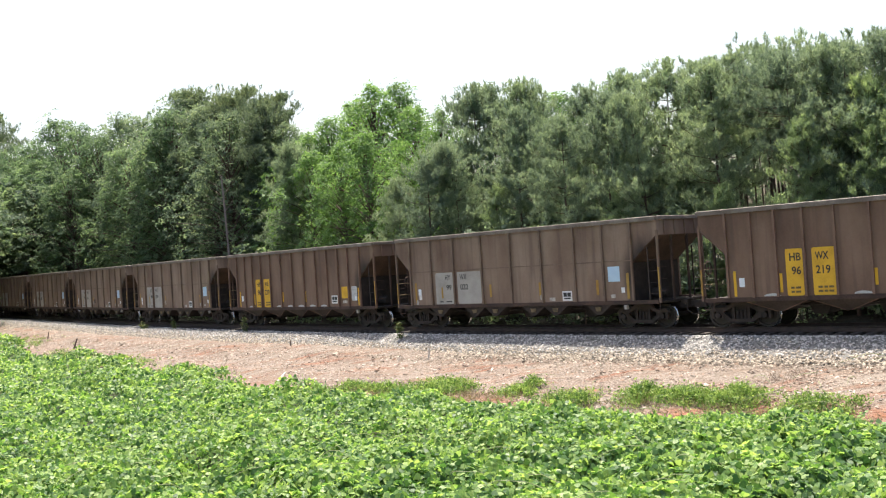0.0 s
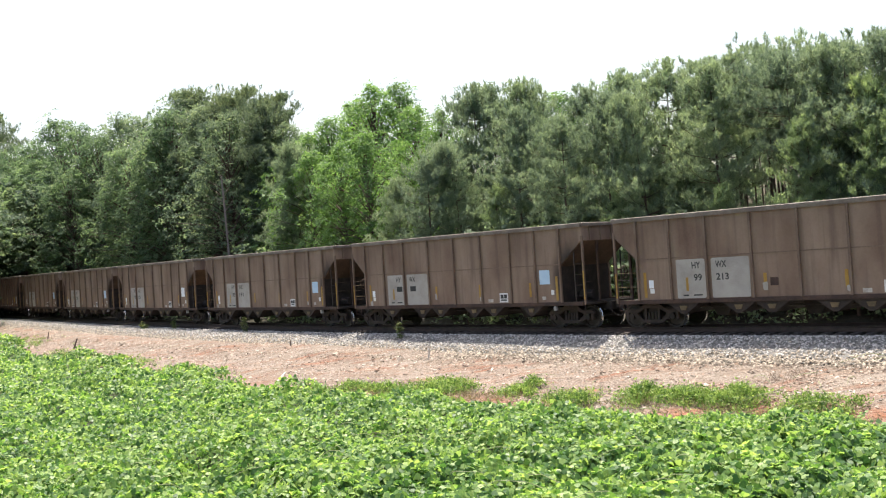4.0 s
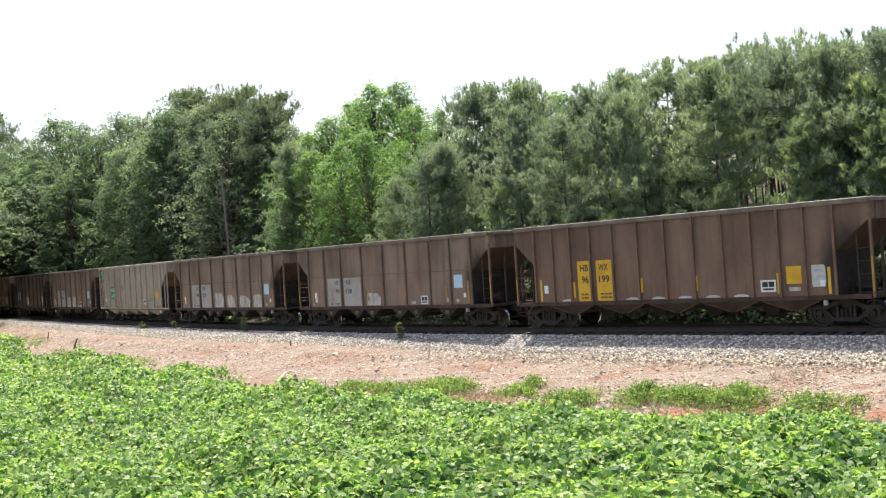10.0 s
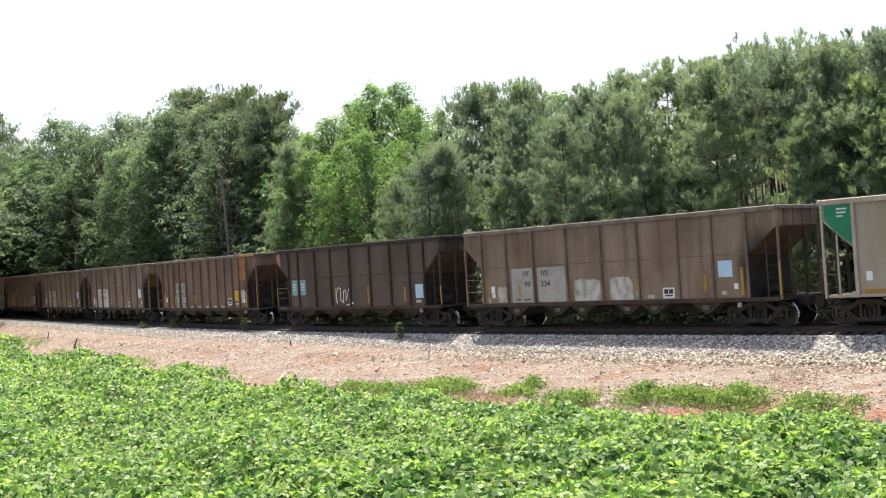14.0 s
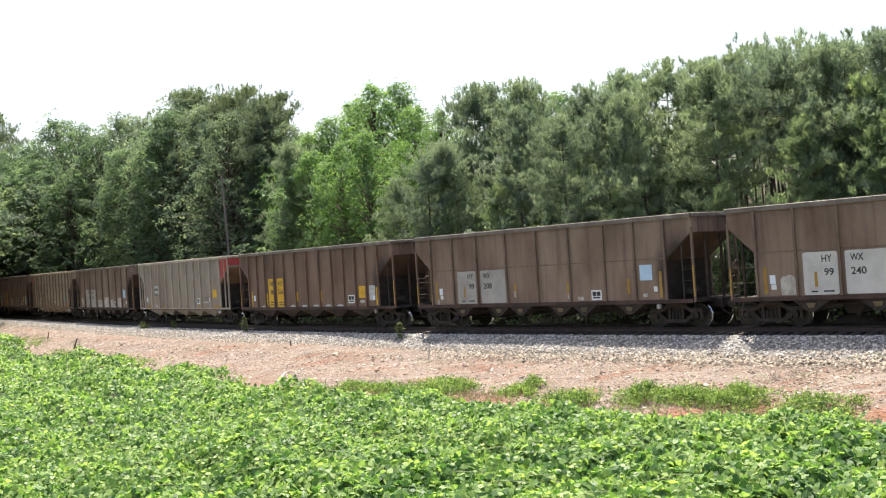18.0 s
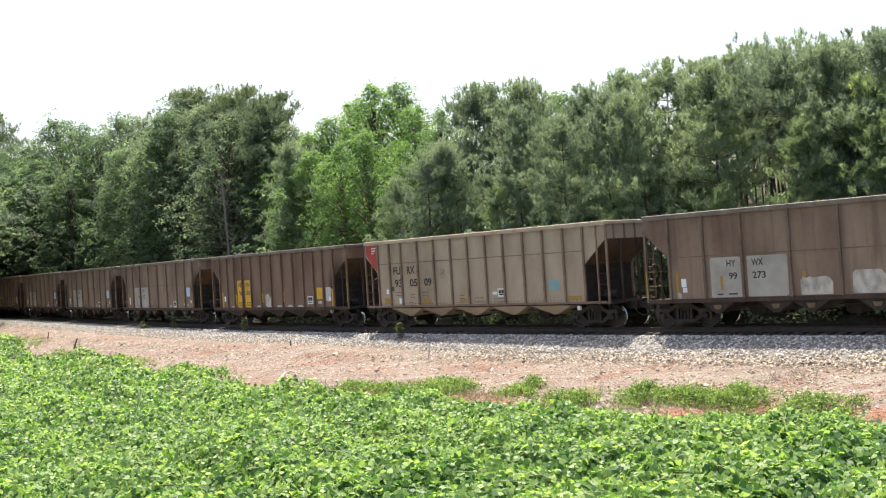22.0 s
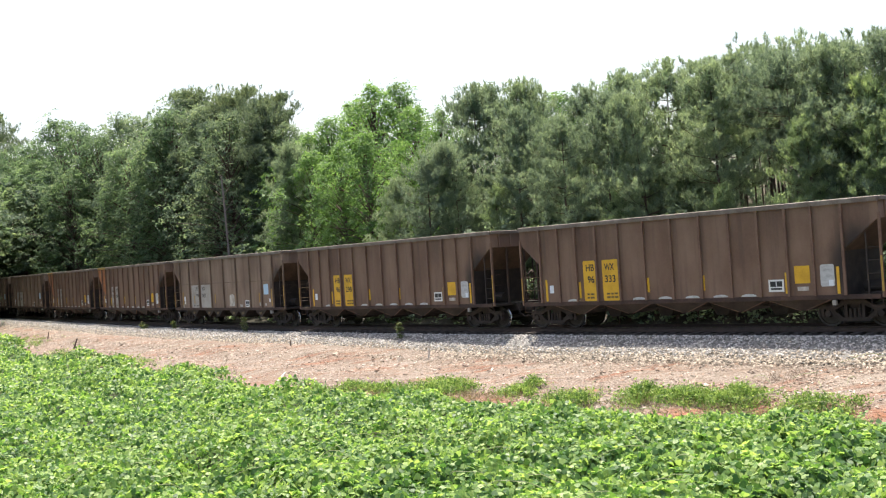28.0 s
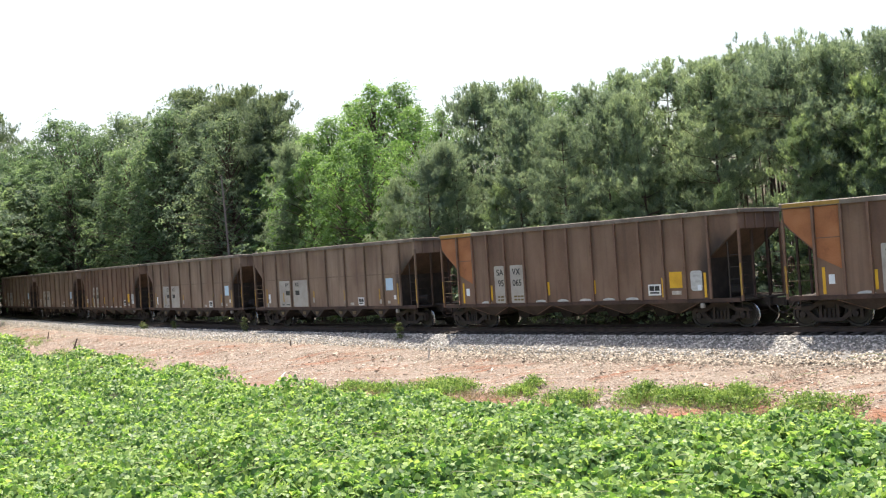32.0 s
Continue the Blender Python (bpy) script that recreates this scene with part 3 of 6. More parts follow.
def broadleaf(seed, mat, wide=0.26, base=0.12, peak=0.5, lobes=62, size=0.058, each=200, limbs=True, lobe=(1.15, 0.8), dome=0.9, spray=0.12):
    """A broad-leaved tree ten metres tall: rounded masses of leaves on its limbs."""
    rng = np.random.default_rng(seed)
    h = 10.0
    sh = Shape()
    bend = rng.normal(0, 0.2, 2)

    def stem(z):
        return np.array([bend[0] * (z / h) ** 2, bend[1] * (z / h) ** 2, z])

    tube(sh, [stem(z) for z in np.linspace(-0.3, h * 0.9, 7)], [0.17 * (1 - 0.88 * i / 6) for i in range(7)], 7)
    cs, ns = [], []
    side = rng.uniform(0.75, 1.2, 7)
    for i in range(lobes):
        f = (i + rng.uniform(0, 1)) / lobes
        z = h * (base + (0.95 - base) * f)
        a = i * 2.4 + rng.normal(0, 0.35)
        prof = math.sin(math.pi * min(1, f ** peak * dome + 0.07)) ** 0.65 * 0.9 + 0.12 * (1 - f)
        rl = h * rng.uniform(0.038, 0.092) * (0.55 + 0.6 * prof)
        r = max(0.0, h * wide * prof * side[int(a * 1.11) % 7] * rng.uniform(0.5, 1.08) - rl * 0.4)
        c = stem(z) + np.array([math.cos(a) * r, math.sin(a) * r, 0])
        if limbs:
            p0 = stem(z * 0.82)
            tube(sh, [p0, (p0 + c) / 2 + np.array([0, 0, 0.08 * r]), c], [0.05, 0.03, 0.012], 3)
        # sprays of leaves over each mass, lying rather flat
        d = rng.normal(0, 1, (each // 11, 3)) + np.array([math.cos(a) * 0.5, math.sin(a) * 0.5, 0.45])
        d /= np.linalg.norm(d, axis=1)[:, None]
        bumps = 1 + 0.22 * np.sin(d[:, :1] * 6 + i) * np.sin(d[:, 1:2] * 5 + 2 * i)
        cs.append(c + d * rl * bumps * rng.uniform(0.7, 1.12, (len(d), 1)) * np.array([lobe[0], lobe[0], lobe[1]]))
        ns.append(d * 0.6 + np.array([0, 0, 0.6]) + rng.normal(0, 0.22, (len(d), 3)))
    c, nrm = np.repeat(np.concatenate(cs), 11, 0), np.repeat(np.concatenate(ns), 11, 0)
    n = len(c)
    flat = rng.normal(0, spray, (n, 3))
    nrm /= np.linalg.norm(nrm, axis=1)[:, None]
    c = c + flat - nrm * (flat * nrm).sum(1)[:, None] * 0.65
    nrm = nrm + rng.normal(0, 0.3, (n, 3))
    nrm /= np.linalg.norm(nrm, axis=1)[:, None]
    u = np.cross(nrm, rng.normal(0, 1, (n, 3)))
    u /= np.linalg.norm(u, axis=1)[:, None] + 1e-9
    w = np.cross(nrm, u)
    sz = size * rng.uniform(0.6, 1.3, (n, 1))
    v = np.stack([c - u * sz, c + w * sz * 0.66 - nrm * sz * 0.2, c + u * sz * 1.1, c - w * sz * 0.66 - nrm * sz * 0.2], 1)
    return sh.mesh("trunk", bark), quick_mesh("crown", v.reshape(-1, 3), np.arange(n * 4).reshape(-1, 4), mat)


def stand(name, meshes, at, label, category, group):
    ob = thing(name, label, category, group, at=at)
    part("trunk", meshes[0], None, ob)
    part("crown", meshes[1], None, ob)
    return ob


def tree_pose(s, lat, h, rng, base=10.0):
    p = beside(s, lat)
    p.z = float(ground_height(np.array([p.x]), np.array([p.y]))[0]) - 0.05
    k = (h - p.z) / base
    return Matrix.LocRotScale(p, Euler((0, 0, rng.uniform(0, 6.28))), (k * rng.uniform(0.92, 1.1),) * 2 + (k,))


PINES = [(-14.2, -8.5, 8.6), (-10.4, -8, 9.6), (-9.4, -10, 10.6), (-12.5, -14, 14.5), (-12.3, -16, 14.7), (-2.8, -8.5, 11.5), (-5.2, -12, 13.7), (-9.5, -18, 13.9), (1.0, -8, 10.3), (-6.3, -18, 13.5), (3.2, -9, 11.3), (-0.2, -15, 13.5), (6.2, -8.5, 11.2), (5.8, -11, 12.6), (4.0, -16, 12.4), (9.9, -9, 11.8), (15.7, -10, 11.8), (16.4, -12, 12.3), (18.4, -9.5, 11.8), (19.4, -11, 11.6), (21.7, -10, 11.2), (-27.9, -9, 12.9), (-29.0, -8.2, 11.2)]
YOUNG = [(15.3, -7.4, 8.4), (19.0, -7.4, 8.0), (21.0, -8.0, 8.8), (17.9, -8.4, 9.8), (11.3, -7.2, 5.8), (5.2, -7.4, 6.4), (-3.8, -7.6, 7.2)]
TALL = [(-63.6, -16, 23.6), (-50.3, -15, 21.0), (-42.0, -13, 18.7), (-42.8, -15, 19.1), (-53.6, -14, 20.5), (-130.5, -8, 31.0)]
HIGH = [(8.8, -13, 12.6), (8.8, -16, 13.8), (13.5, -9.5, 11.6), (11.7, -16, 12.2)]
DARK = [(-62.9, -14, 22.6), (-52.5, -13, 19.2), (-38.8, -14, 15.5), (-44.8, -11, 17.4), (-79.9, -13, 22.7), (-69.8, -12, 21.0)]
BRIGHT = [(-34.3, -16, 15.4), (-37.6, -20, 17.5), (-30.8, -18, 17.5), (-31.5, -21, 17.9), (-22.9, -17, 14.7), (-18.6, -16, 13.6), (-34.4, -14, 14.1), (-25.8, -9, 11.7), (-21.3, -9, 11.5), (-18.0, -9, 11.9), (-12.5, -22, 14.2), (-6.6, -22, 13.9)]
MID = [(-93.4, -9, 24.6), (-83.4, -9, 22.2), (-102.2, -8, 22.5), (-77.5, -9.5, 20.2), (-111.0, -7, 23.3), (-58.1, -11, 20.1), (-57.3, -9, 16.6), (-66.1, -9, 17.2), (-86.2, -8, 17.7), (-105.5, -7, 19.1)]
# added to shade the far cars; those on the field side are out of view
EDGE = [(-76, -5.4, 16), (-83, -5.6, 17), (-90, -5.4, 19), (-106, -5.4, 20), (-92, 13, 23), (-101, 16, 22), (-82, 15, 22), (-75, 22, 20), (-116, 8, 22), (-68, 29, 18)]
SHADE_CANOPY = [(-80, -4.8, 15), (-86, -4.6, 17), (-86.5, 5.6, 21), (-76, 9.5, 20), (-70, 14, 20), (-64, 19, 18), (-93, 5.0, 21), (-94, -4.6, 18), (-100, 4.8, 21), (-101, -4.6, 18), (-107, 4.8, 21), (-114, 4.8, 21),
          (-90, 4.6, 17), (-97, 4.6, 18), (-104, -4.2, 18), (-104, 4.4, 18), (-111, -4.2, 18), (-118, 4.6, 19), (-118, -4.4, 19), (-125, 4.6, 19), (-125, -4.4, 19)]
# unseen trees on the field side, blocking skylight from the far cars
UNSEEN_NEAR = [(-95, 9, 17), (-100, 12, 18), (-96, 15, 18), (-104, 9, 16), (-103, 18, 19), (-110, 14, 18), (-96, 22, 19), (-112, 9, 17), (-104, 26, 19), (-95, 29, 19)]
pines = [pine(11, 0.14, 0.29), pine(12, 0.22, 0.31), pine(13, 0.1, 0.27), pine(14, 0.26, 0.3), pine(15, 0.18, 0.32)]
high_pines = [pine(61, 0.56, 0.28), pine(62, 0.52, 0.27)]
pole_pines = [pine(63, 0.74, 0.11, 0.6, stout=0.07), pine(64, 0.7, 0.1, 0.6, stout=0.065)]
POLES = [(10.3, -13, 11.1), (9.4, -15.5, 11.1), (7.6, -18.5, 11.8), (9.0, -17, 11.2), (7.3, -20.5, 12.1), (6.4, -23, 11.9), (9.4, -18, 11.5), (4.2, -25, 12.4), (5.3, -26, 12.6), (6.0, -21, 11.9), (10.5, -15, 10.9), (6.1, -22.5, 12.1), (7.9, -20.5, 11.6), (10.4, -13.5, 10.8), (11.0, -13, 10.7)]
young_pines = [pine(71, 0.08, 0.22, mat=young_needle), pine(72, 0.05, 0.25, mat=young_needle)]
tall_pines = [pine(18, 0.3, 0.17, 2.0, 0.8, 4, 0.07, old_needle, 2.4), pine(19, 0.36, 0.19, 2.0, 0.8, 4, 0.07, old_needle, 2.8)]
far_pines = [pine(16, 0.24, 0.3, 0.5), pine(17, 0.3, 0.3, 0.5)]
far_broad = {"mid": [broadleaf(46, leaf_mid, 0.26, 0.1, 0.55, 46, 0.13, 48)], "dark": [broadleaf(26, leaf_dark, 0.27, 0.12, 0.55, 46, 0.13, 48)], "bright": [broadleaf(36, leaf_bright, 0.26, 0.08, 0.8, 46, 0.13, 48)]}
darks = [broadleaf(21, leaf_dark, 0.29, 0.1, 0.6, 104, each=185, lobe=(1.05, 1.0)), broadleaf(22, leaf_dark, 0.27, 0.16, 0.55, 98, each=185, lobe=(1.05, 1.0)), broadleaf(23, leaf_dark, 0.3, 0.08, 0.65, 104, each=185, lobe=(1.05, 1.0))]
canopies = [broadleaf(24, leaf_dark, 0.32, 0.36, 0.55, 66, 0.11, 76), broadleaf(25, leaf_mid, 0.3, 0.34, 0.6, 66, 0.11, 76)]
brights = [broadleaf(31, leaf_bright, 0.27, 0.06, 0.85, 90, each=205, dome=0.92, lobe=(0.8, 1.3)), broadleaf(32, leaf_bright, 0.29, 0.05, 0.8, 94, each=205, dome=0.92, lobe=(0.85, 1.25)), broadleaf(33, leaf_bright, 0.25, 0.1, 0.9, 90, each=205, dome=0.92, lobe=(0.75, 1.4))]
mids = [broadleaf(41, leaf_mid, 0.28, 0.08, 0.6, 100, each=185, lobe=(1.0, 1.05)), broadleaf(42, leaf_mid, 0.3, 0.06, 0.62, 104, each=185, lobe=(1.05, 1.0)), broadleaf(43, leaf_mid, 0.27, 0.12, 0.58, 100, each=185, lobe=(1.0, 1.05))]
shrubs = [broadleaf(57 + i, m, 0.62, 0.05, 0.9, 14, 0.29, 56, False, spray=0.25) for i, m in enumerate((leaf_mid, leaf_dark))]
bush = broadleaf(53, leaf_dark, 0.62, 0.05, 0.9, 22, 0.27, 66, False, spray=0.25)


def build_wood():
    rng = random.Random(5)
    kinds = {"pine": (pines, "tall green pine with upright needle tufts at the wood's edge", "pine tree"),
             "young": (young_pines, "young light green pine in front of the wood", "pine tree"),
             "tall": (tall_pines, "tall dark pine high over the other trees of the wood", "pine tree"),
             "high": (high_pines, "pine with a long bare trunk at the wood's edge", "pine tree"),
             "pole": (pole_pines, "thin bare-trunked pine in the wood", "pine tree"),
             "dark": (darks, "tall dark green broad-leaved tree in the wood", "tree"),
             "bright": (brights, "bright green broad-leaved tree with a pointed crown", "tree"),
             "canopy": (canopies, "tall high-crowned leafy tree added to shade the track", "tree"),
             "mid": (mids, "leafy green broad-leaved tree beside the railway", "tree")}
    for key, rows in (("pine", PINES), ("young", YOUNG), ("tall", TALL), ("high", HIGH), ("pole", POLES), ("dark", DARK), ("bright", BRIGHT), ("mid", MID + EDGE + UNSEEN_NEAR), ("canopy", SHADE_CANOPY)):
        meshes, label, cat = kinds[key]
        for i, (s, lat, h) in enumerate(rows):
            stand("pine_tree" if key in ("pine", "young", "tall", "high", "pole") else "broadleaf_tree", meshes[i % len(meshes)], tree_pose(s, lat, h, rng), label, cat, "trees behind the railway")
    # the depth of the wood behind the first trees
    for s0, s1, key, top in ((-150, -52, "mid", 15.5), (-110, -45, "dark", 15), (-56, -22, "bright", 12.5), (-24, 40, "pine", 10.8)):
        meshes, label, cat = kinds[key]
        for lat in ((-17, -24) if key == "pine" else (-13.5, -20)):
            s = s0 + rng.uniform(0, 4)
            while s < s1:
                p = beside(s, lat)
                if key == "pine" and lat == -17 and 0.3 < p.x / p.y < 0.375:
                    s += 2.5
                    continue
                h = top * rng.uniform(0.78, 1.0) + (0.05 * max(0, -s - 60) if key in ("mid", "dark") else 0)
                stand("pine_tree" if key == "pine" else "broadleaf_tree", rng.choice(far_pines if key == "pine" else far_broad[key]), tree_pose(s, lat + rng.uniform(-1.8, 1.8), h, rng), label, cat, "trees behind the railway")
                s += rng.uniform(4.0, 7.0) if key != "mid" else rng.uniform(6, 10)
    # bare trunks one behind another, with glimpses of sky between
    for i in range(34):
        lat = -rng.uniform(13, 46)
        s = next(q for q in np.arange(30, -40, -0.1) if beside(q, lat).x / beside(q, lat).y < 0.3 + 0.085 * ((i * 0.618) % 1))
        stand("pine_tree", pole_pines[i % 2], tree_pose(s, lat, rng.uniform(10.5, 12.5) + max(0, -lat - 25) * 0.06, rng), kinds["pole"][1], "pine tree", "trees behind the railway")
    # unseen row of trees beyond the field's left end, added to darken the far cars
    for i, s in enumerate(np.arange(-118, -46, 4.6)):
        lat = next(q for q in np.arange(8.5, 60, 0.5) if beside(s, q).x + 7.0 < -0.45 * beside(s, q).y)
        stand("broadleaf_tree", mids[i % 3], tree_pose(s, lat + rng.uniform(0, 2.5), rng.uniform(16, 20), rng), kinds["mid"][1], "tree", "trees behind the railway")
    # sapling hedge out of view, added to keep side light off the far cars
    for i, s in enumerate(np.arange(-118, -85, 3.2)):
        stand("sapling", bush, tree_pose(s, 7.0 + 0.8 * (i % 2), rng.uniform(5, 7), rng), "leafy green sapling added beside the track", "sapling", "saplings behind the railway")
    # more crowns over the track, added to block the sky above the far cars
    for i, s in enumerate(np.arange(-116, -82, 4.0)):
        stand("broadleaf_tree", canopies[i % 2], tree_pose(s, (-3.6, 3.7)[i % 2], rng.uniform(14, 16), rng), kinds["canopy"][1], "tree", "trees behind the railway")
    # saplings added behind the cars to shade the ground seen beneath them
    for s in np.arange(-100, 34, 2.3):
        stand("sapling", bush, tree_pose(s + rng.uniform(-1, 1), rng.uniform(-9.2, -7.2), rng.uniform(3.6, 5.4), rng), "leafy green sapling added beside the track", "sapling", "saplings behind the railway")
    for s in np.arange(-110, 34, 2.1):
        stand("shrub", shrubs[rng.choice((0, 1, 1)) if s < -8 else 1], tree_pose(s + rng.uniform(-1, 1), rng.uniform(-8.6, -6.6), rng.uniform(0.9, 2.4), rng), "leafy shrub at the foot of the wood", "shrub", "shrubs behind the railway")


build_wood()
snag = thing("dead_tree", "bare bleached dead tree trunk with a few twigs", "dead tree", at=Matrix.Translation(beside(-39.6, -8.2, -0.2)))
sh = Shape()
tube(sh, [(0, 0, 0), (0.05, 0, 4), (0.02, 0.03, 8), (-0.05, 0.05, 11.3)], [0.12, 0.105, 0.085, 0.06], 8)
part("trunk", sh, snag_wood, snag)
for z, a, r in ((6.5, 0.4, 1.3), (7.4, 2.6, 1.1), (8.3, 5.6, 1.6), (9.1, 3.6, 0.9), (9.8, 0.9, 0.8)):
    sh = Shape()
    tube(sh, [(0, 0, z), (0.5 * r * math.cos(a), 0.5 * r * math.sin(a), z + 0.35 * r), (r * math.cos(a), r * math.sin(a), z + 0.9 * r)], [0.03, 0.02, 0.008], 5)
    part("limb", sh, snag_wood, snag)


# ---- the vine field ----
# bushier mounds in the vines: x, y, half width, height
BUSHES = [(-19.3, 55.0, 1.7, 0.5), (-16.8, 52.0, 1.3, 0.5), (-15.0, 41.6, 1.1, 0.7), (-10.4, 43.6, 1.5, 0.55), (-0.6, 33.6, 0.9, 0.3), (-12.6, 38.4, 1.2, 0.45), (-5.0, 34.5, 1.0, 0.35)]


def build_vines():
    rng = np.random.default_rng(7)
    n = 158000
    r = 13.5 * np.exp(rng.uniform(0, math.log(85 / 13.5), n))
    a = rng.uniform(radians(-31), radians(31), n)
    m = 15000
    wide = rng.uniform(radians(31), radians(80), m) * rng.choice([-1, 1], m)
    r, a = np.concatenate([r, 7 * np.exp(rng.uniform(0, math.log(8), m))]), np.concatenate([a, wide])
    x, y = r * np.sin(a), r * np.cos(a)
    s, lat = lateral(x, y)
    keep = lat > vine_edge(s)
    x, y, r = x[keep], y[keep], r[keep]
    n = len(x)
    def top(x, y):
        """How high the leaves stand."""
        s, lat = lateral(x, y)
        mound = 0.22 * np.sin(x * 0.75 + 0.8 * np.sin(y * 0.5)) * np.sin(y * 0.55 + 0.5) + 0.12 * np.sin(x * 1.9 + y * 1.3) + 0.08 * np.sin(x * 3.1 - y * 2.7)
        clump = np.sin(x * 4.3 + 1.9 * np.sin(y * 1.7)) * np.sin(y * 3.9 + 1.7 * np.sin(x * 1.3)) + 0.6 * np.sin(x * 7.9 + 2.2 * np.sin(y * 2.9)) * np.sin(y * 7.1)
        inward = np.clip((lat - vine_edge(s)) / 1.6, 0.25, 1)
        hump = 0.85 * np.exp(-((s + 42) / 9.0) ** 6 - ((lat - 9.6) / 1.5) ** 2)
        for bx, by, wide, tall in BUSHES:
            hump = hump + tall * np.exp(-(((x - bx) / wide) ** 2 + ((y - by) / (wide * 0.8)) ** 2) ** 1.5) * (1 + 0.25 * np.sin(x * 4.1) * np.sin(y * 3.7))
        return ground_height(x, y) + hump + (0.1 + 0.42 * inward) * (1 + mound * 1.7) + 0.085 * clump * inward

    z = top(x, y)
    lean = np.stack([top(x - 0.12, y) - top(x + 0.12, y), top(x, y - 0.12) - top(x, y + 0.12), np.zeros(n)], 1) / 0.24
    z = z - np.abs(rng.normal(0, 0.13, n))
    c = np.stack([x, y, z], 1)
    nrm = rng.normal(0, 0.58, (n, 3)) + np.array([0, -0.1, 1]) + np.clip(lean, -1.2, 1.2)
    nrm /= np.linalg.norm(nrm, axis=1)[:, None]
    u = np.cross(nrm, rng.normal(0, 1, (n, 3)))
    u /= np.linalg.norm(u, axis=1)[:, None]
    w = np.cross(nrm, u)
    size = (0.046 + 0.0009 * r)[:, None] * rng.uniform(0.7, 1.35, (n, 1))
    near = (r < 22) & (np.abs(np.arctan2(x, y)) < radians(31))
    shapes = (((0.0, 0.0, 0.0), (0.32, 0.8, 0.2), (1.08, 0.66, 0.22), (1.8, 0.0, 0.45), (1.08, -0.66, 0.22), (0.32, -0.8, 0.2)), ((0.0, 0.0, 0.0), (0.75, 0.72, 0.22), (1.75, 0.0, 0.35), (0.75, -0.72, 0.22)))
    for pick, shape, name in ((near, shapes[0], "vine_field"), (~near, shapes[1], "far_vine_field")):
        cc, uu, ww, nn, zz = c[pick], u[pick], w[pick], nrm[pick], size[pick]
        vs = []
        for ang in (0, 2.0, -2.0):
            d = uu * math.cos(ang) + ww * math.sin(ang)
            e = np.cross(nn, d)
            o = cc + d * zz * 0.25
            jig = rng.normal(0, 0.25, (len(cc), 1))
            vs.append(np.stack([o + d * zz * p + e * zz * q - nn * zz * (k + jig * q) for p, q, k in shape], 1))
        v = np.stack(vs, 1).reshape(-1, 3)
        f = np.arange(len(v)).reshape(-1, len(shape))
        tagged(new(name, quick_mesh(name, v, f, vine_leaf)), "dense field of low broad-leaved green vines", "vines", kind="stuff")


def build_runners():
    """Pale vine stems that arch over the leaves."""
    rng = np.random.default_rng(37)
    sh = Shape()
    for _ in range(150):
        r, a = 15 * math.exp(rng.uniform(0, 0.8)), radians(rng.uniform(-26, 26))
        p = Vector((r * math.sin(a), r * math.cos(a), 0))
        d = Vector((rng.normal(), rng.normal(), 0)).normalized() * rng.uniform(0.25, 0.5)
        pts = [p + d * k + Vector((rng.normal(0, 0.03), rng.normal(0, 0.03), 0)) for k in range(4)]
        g = ground_height(np.array([q.x for q in pts]), np.array([q.y for q in pts]))
        for k, q in enumerate(pts):
            q.z = float(g[k]) + 0.42 + 0.16 * math.sin(k * 1.05)
        tube(sh, pts, [0.009, 0.008, 0.007, 0.004], 4)
    tagged(new("vine_runners", sh.mesh("vine_runners", runner_mat)), "pale green vine stems over the field", "vines", kind="stuff")


